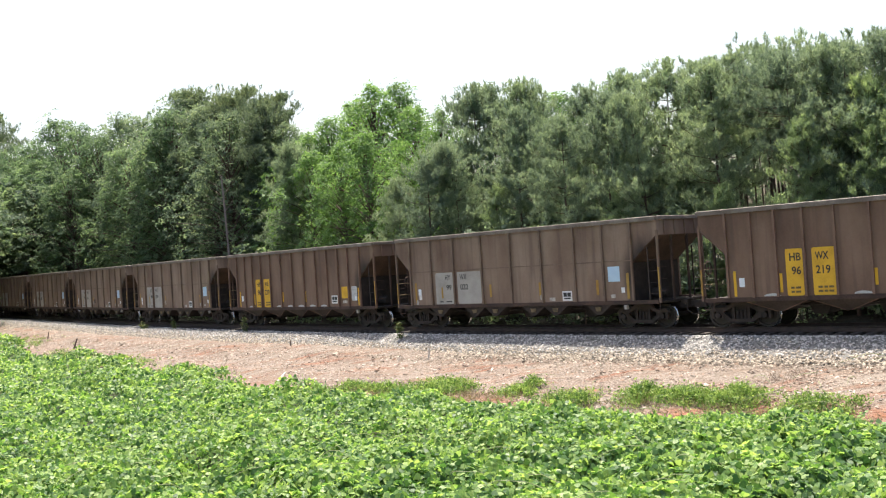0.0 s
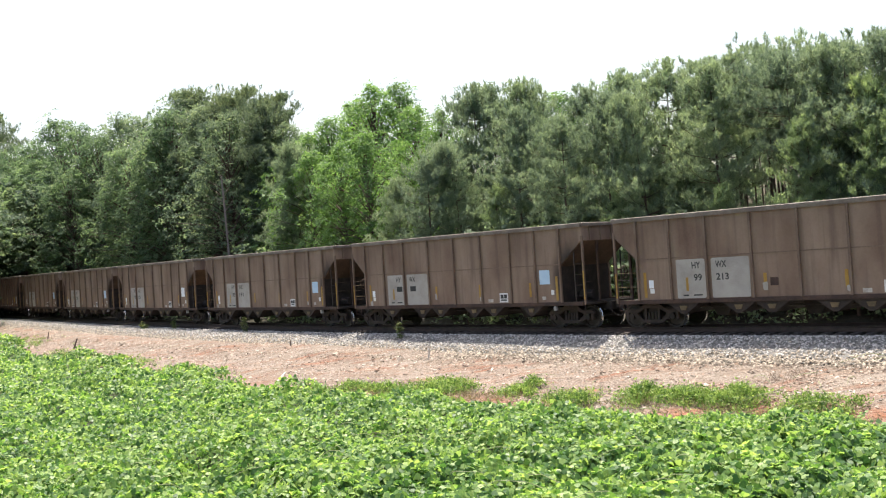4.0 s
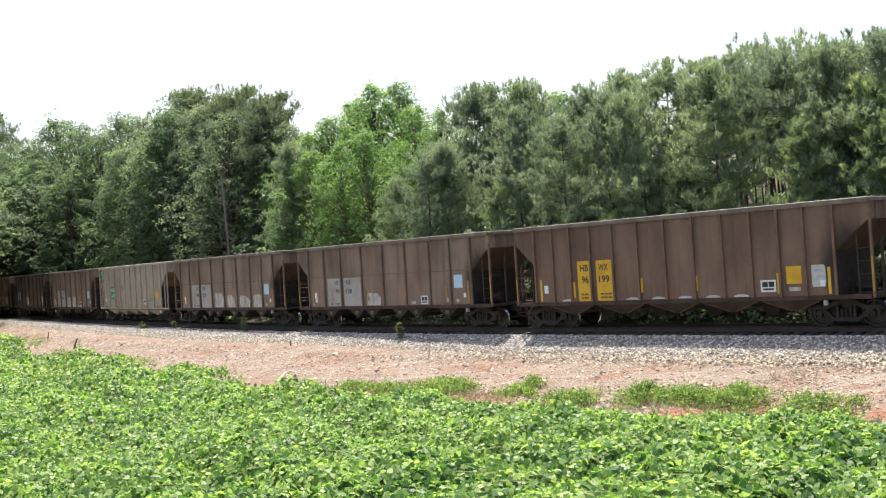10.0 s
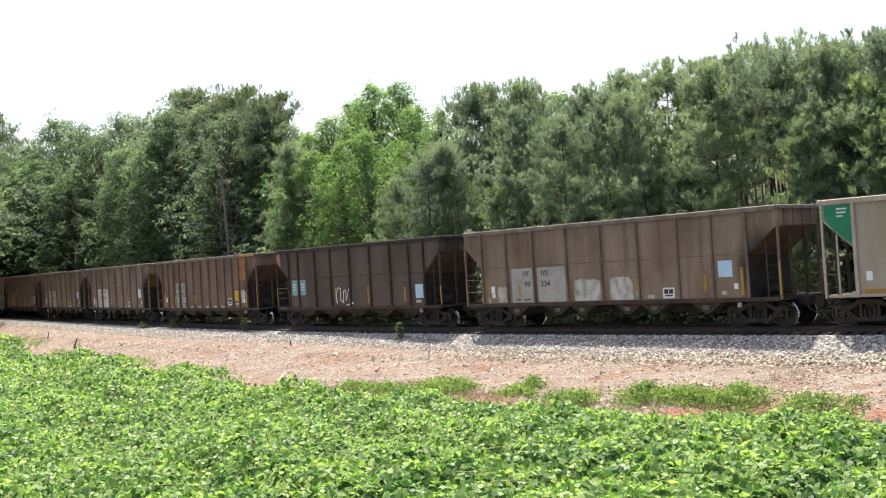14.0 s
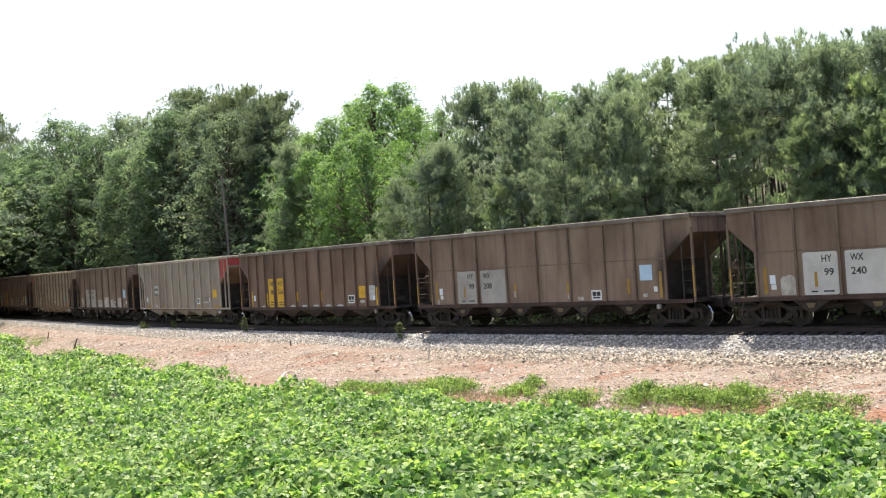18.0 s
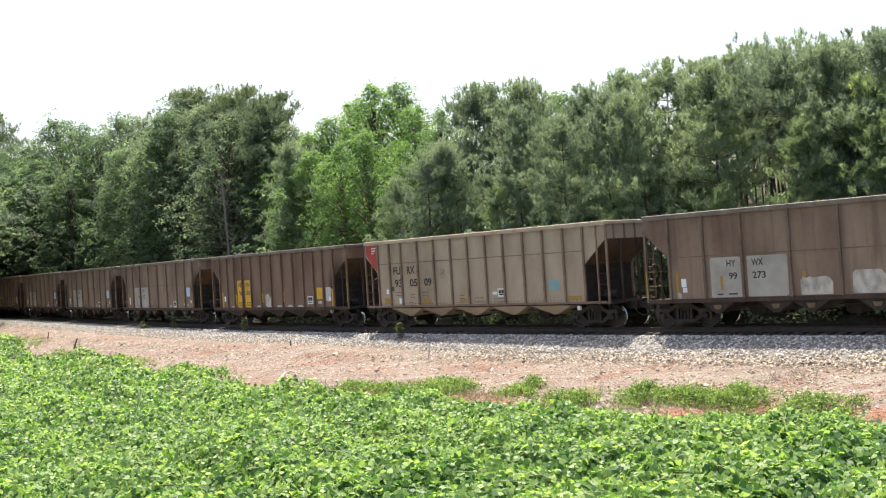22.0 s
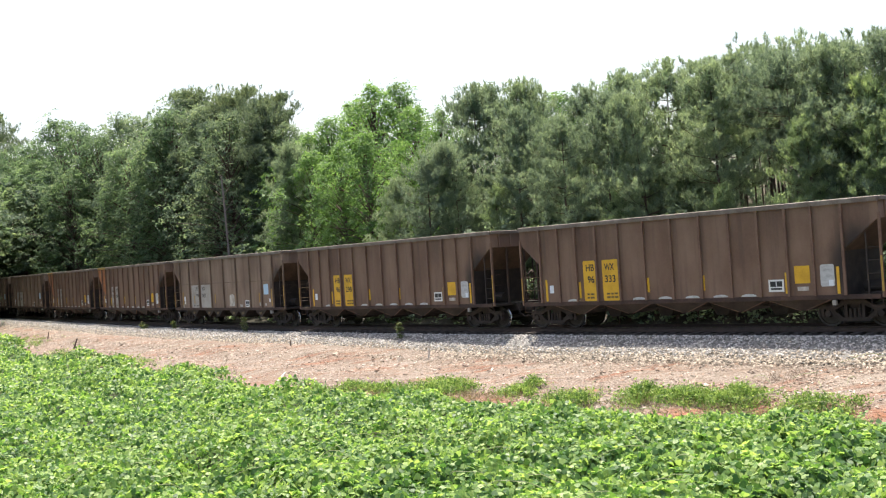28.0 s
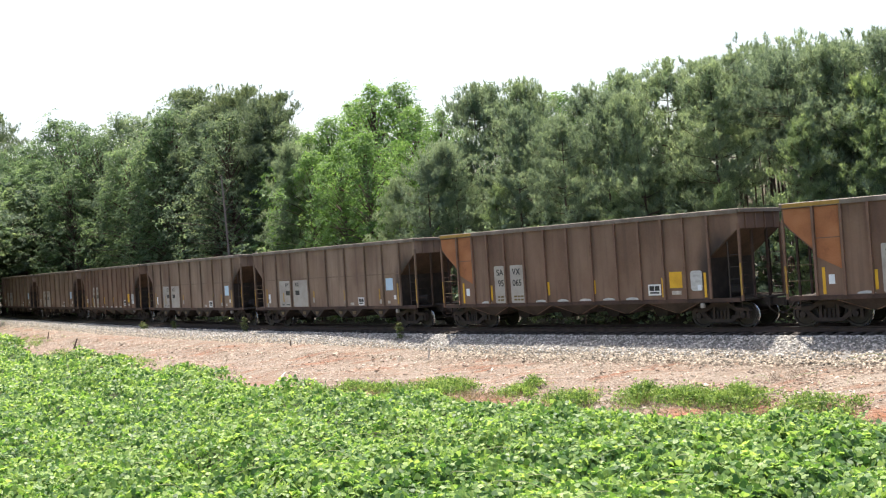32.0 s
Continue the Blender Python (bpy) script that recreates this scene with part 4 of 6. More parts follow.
def build_edge_weeds():
    """Low weeds in patches on the clay at the field's edge."""
    rng = np.random.default_rng(27)
    cs = []
    for s0, lat0, a, b, k, tall in ((5.2, 10.1, 0.44, 0.25, 168, 0.3), (7.1, 9.9, 0.53, 0.25, 265, 0.36), (8.8, 9.2, 0.59, 0.25, 433, 0.42), (12.3, 9.2, 0.41, 0.25, 93, 0.2), (12.2, 8.5, 0.16, 0.25, 90, 0.32), (14.5, 9.5, 0.44, 0.25, 218, 0.34), (16.8, 9.1, 0.31, 0.25, 204, 0.36), (18.3, 9.1, 0.41, 0.25, 296, 0.42), (19.5, 8.8, 0.41, 0.25, 296, 0.46), (21.6, 9.3, 0.31, 0.25, 180, 0.3), (22.7, 9.4, 0.13, 0.25, 43, 0.22), (-27, 8.9, 2, 0.4, 150, 0.22), (-17, 8.9, 2, 0.35, 170, 0.22), (-44, 7, 3, 0.5, 120, 0.2), (-7.5, 9.6, 1.6, 0.3, 150, 0.22)):
        for ds, dl in rng.normal(0, 1, (k, 2)):
            p = beside(s0 + ds * a * 1.15, lat0 + 0.1 + dl * b * 1.5)
            cs.append((p.x, p.y, 0.03 + rng.uniform(0.0, 1.0) ** 0.6 * tall * math.exp(-0.35 * (ds * ds + dl * dl))))
    cs = rng.permutation(np.array(cs))
    cs[:, 2] *= 0.75 + 0.35 * np.sin(cs[:, 0] * 5.3) * np.sin(cs[:, 1] * 4.1)
    green = cs + np.array([0, 0, 1.0]) * ground_height(cs[:, 0], cs[:, 1])[:, None]
    tagged(new("edge_weeds", quick_mesh("edge_weeds", *leaves(rng, green, 8, 0.13, 0.042, 1.0), bank_weed)), "low yellow-green weeds in patches on the clay", "weeds", kind="stuff")
    v, f = blades(rng, green, np.zeros_like(green), 6, 0.2, 0.009, 0.55, 0.8)
    tagged(new("edge_grass", quick_mesh("edge_grass", v, f, bank_weed)), "tufts of yellow-green grass among the weeds on the clay", "grass", kind="stuff")
    # dead growth under and before them, down to the vines
    k = 3000
    s, drop = rng.uniform(1, 24.5, k), rng.uniform(0, 1, k)
    p = np.array([beside(a, 9.5 + (float(vine_edge(a)) - 9.2) * b) for a, b in zip(s, drop)])
    p = p[np.sin(p[:, 0] * 1.7 + 1.2 * np.sin(p[:, 1])) + rng.normal(0, 0.7, k) > -0.1]
    dry = np.concatenate([p * np.array([1, 1, 0]), cs[::3] * np.array([1, 1, 0.4]) - np.array([0.1, 0.3, 0])])
    dry[:, 2] += ground_height(dry[:, 0], dry[:, 1]) + 0.02
    v, f = blades(rng, dry, np.zeros_like(dry), 7, 0.19, 0.008, 0.8, 0.35)
    tagged(new("dry_weeds", quick_mesh("dry_weeds", v, f, dry_leaf)), "dead brown grass under the weeds on the clay", "weeds", kind="stuff")


build_edge_weeds()
build_runners()


build_vines()


def build_undergrowth():
    """Weeds and saplings between the track and the wood."""
    rng = np.random.default_rng(17)
    n = 3800
    s, lat = rng.uniform(-125, 34, n), -rng.uniform(6.2, 13.5, n)
    xs, ys, aa = np.interp(s, LS, LX), np.interp(s, LS, LY), np.interp(s, LS, LA)
    x, y = xs + lat * np.sin(aa), ys - lat * np.cos(aa)
    tall = np.interp(-lat, [3.6, 6, 9, 12], [0.15, 0.5, 1.1, 1.5]) * rng.uniform(0.3, 1.2, n)
    c = np.stack([x, y, ground_height(x, y) + tall], 1)
    v, f = leaves(rng, c, 12, 0.2, 0.1)
    tagged(new("undergrowth", quick_mesh("undergrowth", v, f, leaf_dark)), "green weeds and saplings in front of the wood", "undergrowth", kind="stuff")


build_undergrowth()


# ---- stones of the ballast ----
def stone_mesh(name, rng, c, size, mat):
    """Rounded, five-sided stones, each a little different."""
    n = len(c)
    a = np.arange(5) * 1.2566
    low, high = np.stack([np.cos(a), np.sin(a), -0.35 + 0 * a], 1), np.stack([0.66 * np.cos(a + 0.5), 0.66 * np.sin(a + 0.5), 0.5 + 0 * a], 1)
    base = np.concatenate([low, high])
    b = base[None] * rng.uniform(0.7, 1.3, (n, 10, 1)) * rng.uniform(0.7, 1.2, (n, 1, 3)) * size[:, None, None]
    t = rng.normal(0, 0.35, (n, 1))
    b[..., 2] += b[..., 0] * t
    ang = rng.uniform(0, 6.28, n)
    ca, sa = np.cos(ang)[:, None], np.sin(ang)[:, None]
    v = np.stack([b[..., 0] * ca - b[..., 1] * sa, b[..., 0] * sa + b[..., 1] * ca, b[..., 2]], -1) + c[:, None]
    tri = [q for k in range(5) for q in ((k, (k + 1) % 5, 5 + k), ((k + 1) % 5, 5 + (k + 1) % 5, 5 + k))] + [(5, 6, 7), (5, 7, 8), (5, 8, 9)]
    f = np.array(tri)[None] + (np.arange(n) * 10)[:, None, None]
    return quick_mesh(name, v.reshape(-1, 3), f.reshape(-1, 3), mat)


def build_stones():
    rng = np.random.default_rng(9)
    n = 40000
    s = -86 + 113 * rng.uniform(0, 1, n) ** 0.6
    near = rng.uniform(0, 1, n)
    lat = np.where(near < 0.82, rng.uniform(1.35, 3.6, n), 3.4 + np.abs(rng.normal(0, 0.75, n)))
    xs, ys, aa = np.interp(s, LS, LX), np.interp(s, LS, LY), np.interp(s, LS, LA)
    z = np.interp(lat, [1.3, 1.75, 1.95, 2.9, 3.5, 6], [-0.285, -0.265, -0.275, -0.68, -0.87, -0.98]) + lat * math.sin(radians(TILT)) + rng.uniform(-0.005, 0.03, n)
    lat = lat + shoulder(s) * np.clip((lat - 1.5) / 0.45, 0, 1)
    c = np.stack([xs + lat * np.sin(aa), ys - lat * np.cos(aa), z], 1)
    size = rng.uniform(0.025, 0.055, n)
    foot = lat + rng.normal(0, 0.25, n) > 3.0
    tagged(new("ballast_stones", stone_mesh("ballast_stones", rng, c[~foot], size[~foot], stone_mat)), "loose pale crushed stones on the ballast shoulder", "stones", kind="stuff")
    tagged(new("stained_stones", stone_mesh("stained_stones", rng, c[foot], size[foot], stained_stone)), "clay-stained crushed stones at the foot of the ballast", "stones", kind="stuff")


build_stones()


def build_clods():
    """Clods, stones and chips on the clay strip."""
    rng = np.random.default_rng(19)
    n = 40000
    s, lat = rng.uniform(-60, 28, n), rng.uniform(3.3, 9.8, n)
    xs, ys, aa = np.interp(s, LS, LX), np.interp(s, LS, LY), np.interp(s, LS, LA)
    x, y = xs + lat * np.sin(aa), ys - lat * np.cos(aa)
    keep = np.sin(x * 1.3 + 2 * np.sin(y * 0.7)) + np.sin(y * 1.1) + rng.normal(0, 0.9, n) > -0.2
    x, y = x[keep], y[keep]
    n = len(x)
    z = ground_height(x, y)
    base = np.array([(1, 0, 0), (-0.2, 0.95, 0.1), (-0.9, -0.3, 0), (0.1, -1, 0.1), (0.1, 0.1, 0.6)])
    faces = np.array([(0, 1, 4), (1, 2, 4), (2, 3, 4), (3, 0, 4)])
    size = 0.012 + rng.exponential(0.016, n)
    v = base[None] * rng.uniform(0.55, 1.5, (n, 5, 1)) * size[:, None, None] + np.stack([x, y, z], 1)[:, None]
    f = faces[None] + (np.arange(n) * 5)[:, None, None]
    tagged(new("clay_clods", quick_mesh("clay_clods", v.reshape(-1, 3), f.reshape(-1, 3), clod_mat)), "clods, chips and small stones on the clay", "stones", kind="stuff")
    # flat chips of bark and pale splinters
    m = 1100
    s, lat = rng.uniform(-50, 28, m), rng.normal(6.6, 1.5, m).clip(3.6, 10.2)
    xs, ys, aa = np.interp(s, LS, LX), np.interp(s, LS, LY), np.interp(s, LS, LA)
    x, y = xs + lat * np.sin(aa), ys - lat * np.cos(aa)
    ang, ln, wd = rng.uniform(0, 6.28, m), rng.exponential(0.035, m) + 0.025, rng.uniform(0.01, 0.026, m)
    quad = np.array([(-1, -1), (1, -1), (1, 1), (-1, 1)])
    px, py = quad[None, :, 0] * ln[:, None], quad[None, :, 1] * wd[:, None]
    ca, sa = np.cos(ang)[:, None], np.sin(ang)[:, None]
    top = np.stack([x[:, None] + px * ca - py * sa, y[:, None] + px * sa + py * ca, ground_height(x, y)[:, None] + 0.035 + px * rng.normal(0, 0.3, (m, 1)) + py * rng.normal(0, 0.4, (m, 1))], -1)
    v = np.concatenate([top, top - np.array([0, 0, 0.02])], 1)
    box = np.array([(0, 1, 2, 3), (0, 4, 5, 1), (1, 5, 6, 2), (2, 6, 7, 3), (3, 7, 4, 0)])
    f = box[None] + (np.arange(m) * 8)[:, None, None]
    tagged(new("bark_chips", quick_mesh("bark_chips", v.reshape(-1, 3), f.reshape(-1, 4), chip_mat)), "pale and dark chips of bark and wood on the clay", "wood chips", kind="stuff")
    # dead stalks and bark strips
    m = 900
    s, lat = rng.uniform(-50, 27, m), rng.uniform(4.2, 9.6, m)
    sh = Shape()
    for a, b in zip(s, lat):
        p = beside(a, b)
        p.z = float(ground_height(np.array([p.x]), np.array([p.y]))[0]) + 0.02
        d = Vector(rng.normal(0, 1, 3) * np.array([1, 1, 0.35]))
        d.z = abs(d.z)
        sh.bar(p, p + d.normalized() * rng.uniform(0.12, 0.4), 0.008, 3, 0.004)
    for _ in range(90):
        p = beside(19.6 + rng.normal(0, 0.5), 5.7 + rng.normal(0, 0.4))
        p.z = float(ground_height(np.array([p.x]), np.array([p.y]))[0])
        sh.bar(p, p + Vector((rng.normal(0, 0.09), rng.normal(0, 0.09), rng.uniform(0.1, 0.34))), 0.007, 3, 0.003)
    tagged(new("dead_stalks", sh.mesh("dead_stalks", dead_stalk)), "dead grey stalks and twigs on the clay", "twigs", kind="stuff")


build_clods()


def ground_at(s, lat, lift=0.0):
    p = beside(s, lat)
    p.z = float(ground_height(np.array([p.x]), np.array([p.y]))[0]) + lift
    return p


# single plants on the ballast and pieces of wood on the clay
for i, (s, lat, z, h) in enumerate(((-31.2, 2.3, -0.34, 0.55), (-30.6, 2.35, -0.36, 0.42), (-26.3, 1.95, -0.2, 0.5), (-15.8, 2.1, -0.24, 0.85), (-0.8, 2.45, -0.4, 0.85))):
    weed = thing("weed_plant", "spindly yellow-green weed growing in the ballast", "weed", "weeds in the ballast", at=Matrix.Translation(beside(s, lat, z)))
    rng = np.random.default_rng(60 + i)
    sh = Shape()
    tube(sh, [(0, 0, -0.05), (0.02, 0.01, h * 0.5), (0.0, 0.04, h)], [0.012, 0.009, 0.004], 5)
    part("stem", sh, dead_stalk, weed)
    cc = np.stack([rng.normal(0, 0.07, 40), rng.normal(0, 0.07, 40), rng.uniform(0.05, 1.0, 40) * h], 1)
    part("foliage", quick_mesh("foliage", *leaves(rng, cc, 10, 0.05, 0.045, 1.0), weed_leaf), None, weed)
for s, lat, h, lean, r, mat in ((-7.85, 3.9, 0.3, 8, 0.035, bark), (3.6, 4.75, 0.5, 10, 0.035, splinter_wood), (2.25, 5.3, 0.3, 30, 0.03, bark), (2.4, 5.5, 0.36, 40, 0.03, splinter_wood), (5.3, 5.0, 0.3, 55, 0.02, splinter_wood), (-30.4, 7.4, 0.75, 22, 0.06, bark), (-43.2, 5.8, 0.6, 12, 0.05, bark), (8.5, 4.4, 0.16, 5, 0.06, bark)):
    st = thing("broken_stake", "short broken wooden stake stuck in the ground", "stake", "stakes beside the track", at=Matrix.Translation(ground_at(s, lat, -0.05)) @ pose(0, 0, 0, 0, lean, 40))
    part("shaft", Shape().bar((0, 0, 0), (0.01, 0.02, h + 0.05), r, 7, r * 0.7), mat, st)
plank = thing("broken_plank", "short pale split plank lying on the clay", "plank", at=Matrix.Translation(ground_at(-0.7, 9.2, 0.12)) @ pose(0, 0, 0, 0, -28, 60))
part("board", Shape().soft(-0.36, 0.36, -0.05, 0.05, -0.02, 0.03, 0.012), splinter_wood, plank)


# ---- lettering ----
WORDS = {}


def letter(words):
    made = []
    for w in words:
        cu = bpy.data.curves.new("lettering", "FONT")
        cu.body, cu.size, cu.align_x, cu.align_y = w, 1.0, "CENTER", "CENTER"
        cu.offset = 0.02
        made.append((w, new("lettering", cu)))
    dg = bpy.context.evaluated_depsgraph_get()
    for w, ob in made:
        me = bpy.data.meshes.new_from_object(ob.evaluated_get(dg))
        xs = [v.co.x for v in me.vertices]
        ys = [v.co.y for v in me.vertices]
        WORDS[w] = (me, max(xs) - min(xs), max(ys) - min(ys), (max(xs) + min(xs)) / 2, (max(ys) + min(ys)) / 2)
    for w, ob in made:
        bpy.data.objects.remove(ob)


# The train, front to rear: where the rear end stands at the start, kind, number, overpaint.
TRAIN = [
    (14.72, "H", "96 219", ""), (-1.80, "Y", "99 022", ""), (-18.42, "H", "96 239", ""), (-34.75, "Y", "99 189", ""),
    (-51.25, "Y", "99 213", "d"), (-67.55, "Y", "", ""), (-83.85, "Y", "99 191", ""), (-100.50, "Y", "99 021", "rv"),
    (-116.90, "Y", "99 278", "w"), (-133.20, "Y", "99 029", ""), (-149.75, "H", "96 199", ""), (-166.05, "Y", "99 138", "s"),
    (-182.38, "Y", "99 209", "ssst"), (-198.73, "N", "06192", ""), (-215.03, "Y", "99 334", "wtt"), (-230.60, "P", "", ""),
    (-247.85, "S", "95 052", "p"), (-264.40, "Y", "99 240", "wrvc"), (-280.60, "Y", "99 208", ""), (-297.20, "H", "96 356", ""),
    (-313.72, "V", "07002", ""), (-330.12, "Y", "99 273", "ssst"), (-346.75, "F", "93 05 09", ""), (-363.25, "H", "96 185", "q"),
    (-379.90, "Y", "99 172", "r"), (-396.45, "Y", "99 212", ""), (-413.05, "Y", "99 066", "w"), (-429.72, "H", "96 333", ""),
    (-446.28, "H", "96 298", ""), (-462.70, "Y", "99 001", "m"), (-479.25, "S", "95 095", "o"), (-495.75, "S", "95 065", "o"),
    (-512.35, "Y", "", ""), (-528.80, "Y", "", ""), (-545.50, "S", "", ""), (-562.00, "Y", "", ""), (-578.50, "Y", "", "")]
words = {"HY", "WX", "HB", "SA", "VX", "FU", "RX", "HYWX"}
for row in TRAIN:
    words.update(row[2].split())
letter(sorted(words))

HALF, SIDE = 7.4, 1.55
# the cars' lengths, their ribs and the feet of their hoppers, in metres from the rear end
LENGTH = {"Y": 14.87, "H": 14.98, "N": 14.98, "F": 14.98, "P": 13.95}
RIBS = {"Y": (1.02, 2.44, 3.92, 5.68, 7.40, 9.12, 10.88, 12.31, 13.68),
        "H": (1.06, 2.00, 2.88, 3.88, 4.95, 6.1, 7.3, 8.5, 9.68, 10.78, 11.81, 12.73, 13.76),
        "N": (1.06, 2.45, 3.82, 5.06, 6.22, 7.42, 8.65, 9.8, 10.9, 12.38, 13.84),
        "F": (1.02, 1.87, 2.72, 3.9, 5.03, 6.16, 7.25, 8.36, 9.43, 10.6, 11.7, 12.8, 13.84),
        "P": (1.26, 2.2, 3.8, 5.25, 6.93, 8.65, 10.28, 11.72, 12.83)}
FEET = {"Y": (2.83, 5.03, 6.28, 8.48, 9.68, 11.9), "H": (2.75, 5.12, 7.5, 9.78, 12.1), "N": (2.88, 5.12, 7.5, 9.82, 12.0), "F": (2.86, 5.0, 7.3, 9.55, 11.9), "P": (2.6, 4.9, 7.1, 9.3, 11.4)}


def build_truck(car, x):
    truck = part("truck", Shape().box(-0.16, 0.16, -0.95, 0.95, 0.42, 0.78).box(-0.3, 0.3, -0.3, 0.3, 0.78, 0.92), dust_steel, car, "dusty cast steel truck", at=Matrix.Translation((x, 0, 0)))
    for y in (-1.0, 1.0):
        sf = Shape()
        # a frame with two windows: upper and lower members, columns and pedestals
        sf.prism([(-1.22, 0.6), (-1.1, 0.74), (-0.62, 0.74), (-0.34, 0.92), (0.34, 0.92), (0.62, 0.74), (1.1, 0.74), (1.22, 0.6), (0.6, 0.6), (0.3, 0.76), (-0.3, 0.76), (-0.6, 0.6)], y - 0.07, y + 0.07)
        sf.prism([(-0.95, 0.6), (-0.72, 0.6), (-0.42, 0.34), (-0.46, 0.2)], y - 0.06, y + 0.06)
        sf.prism([(0.72, 0.6), (0.95, 0.6), (0.46, 0.2), (0.42, 0.34)], y - 0.06, y + 0.06)
        sf.box(-0.46, 0.46, y - 0.07, y + 0.07, 0.2, 0.33)
        sf.box(-0.34, -0.24, y - 0.06, y + 0.06, 0.33, 0.78).box(0.24, 0.34, y - 0.06, y + 0.06, 0.33, 0.78)
        for w in (-0.89, 0.89):
            sf.box(w - 0.24, w - 0.14, y - 0.07, y + 0.07, 0.34, 0.6).box(w + 0.14, w + 0.24, y - 0.07, y + 0.07, 0.34, 0.6)
        part("side_frame", sf, dust_steel, truck)
        sp = Shape()
        for sx in (-0.15, 0, 0.15):
            sp.bar((sx, y, 0.33), (sx, y, 0.62), 0.06, 8)
        part("spring_nest", sp, black_steel, truck)
        bl = Shape()
        for w in (-0.89, 0.89):
            bl.bar((w, y - 0.12, 0.457), (w, y + 0.12, 0.457), 0.11, 10)
        part("bearing_caps", bl, black_steel, truck)
    for w in (-0.89, 0.89):
        ws = Shape()
        for y in (-1, 1):
            prof = [(0.08, 0.84), (0.12, 0.84), (0.14, 0.8), (0.36, 0.79), (0.39, 0.83), (0.455, 0.83), (0.457, 0.72), (0.485, 0.70), (0.48, 0.675), (0.39, 0.68), (0.36, 0.72), (0.14, 0.71), (0.08, 0.7)]
            ws.lathe([(r, y * h) for r, h in prof], 16)
        ws.bar((0, -0.95, 0), (0, 0.95, 0), 0.08, 8)
        for k in range(3):
            ws.bar((0.24 * math.cos(k * 2.1), -0.775, 0.24 * math.sin(k * 2.1)), (0.24 * math.cos(k * 2.1), -0.81, 0.24 * math.sin(k * 2.1)), 0.035, 6)
        me = ws.mesh("wheelset", wheel_steel)
        me.materials.append(tread_steel)
        for p in me.polygons:
            if all(math.hypot(me.vertices[i].co.x, me.vertices[i].co.z) > 0.44 for i in p.vertices):
                p.material_index = 1
        part("wheelset", me, wheel_steel, truck, "worn steel wheels on an axle", at=Matrix.Translation((w, 0, 0.457)))
    return truck


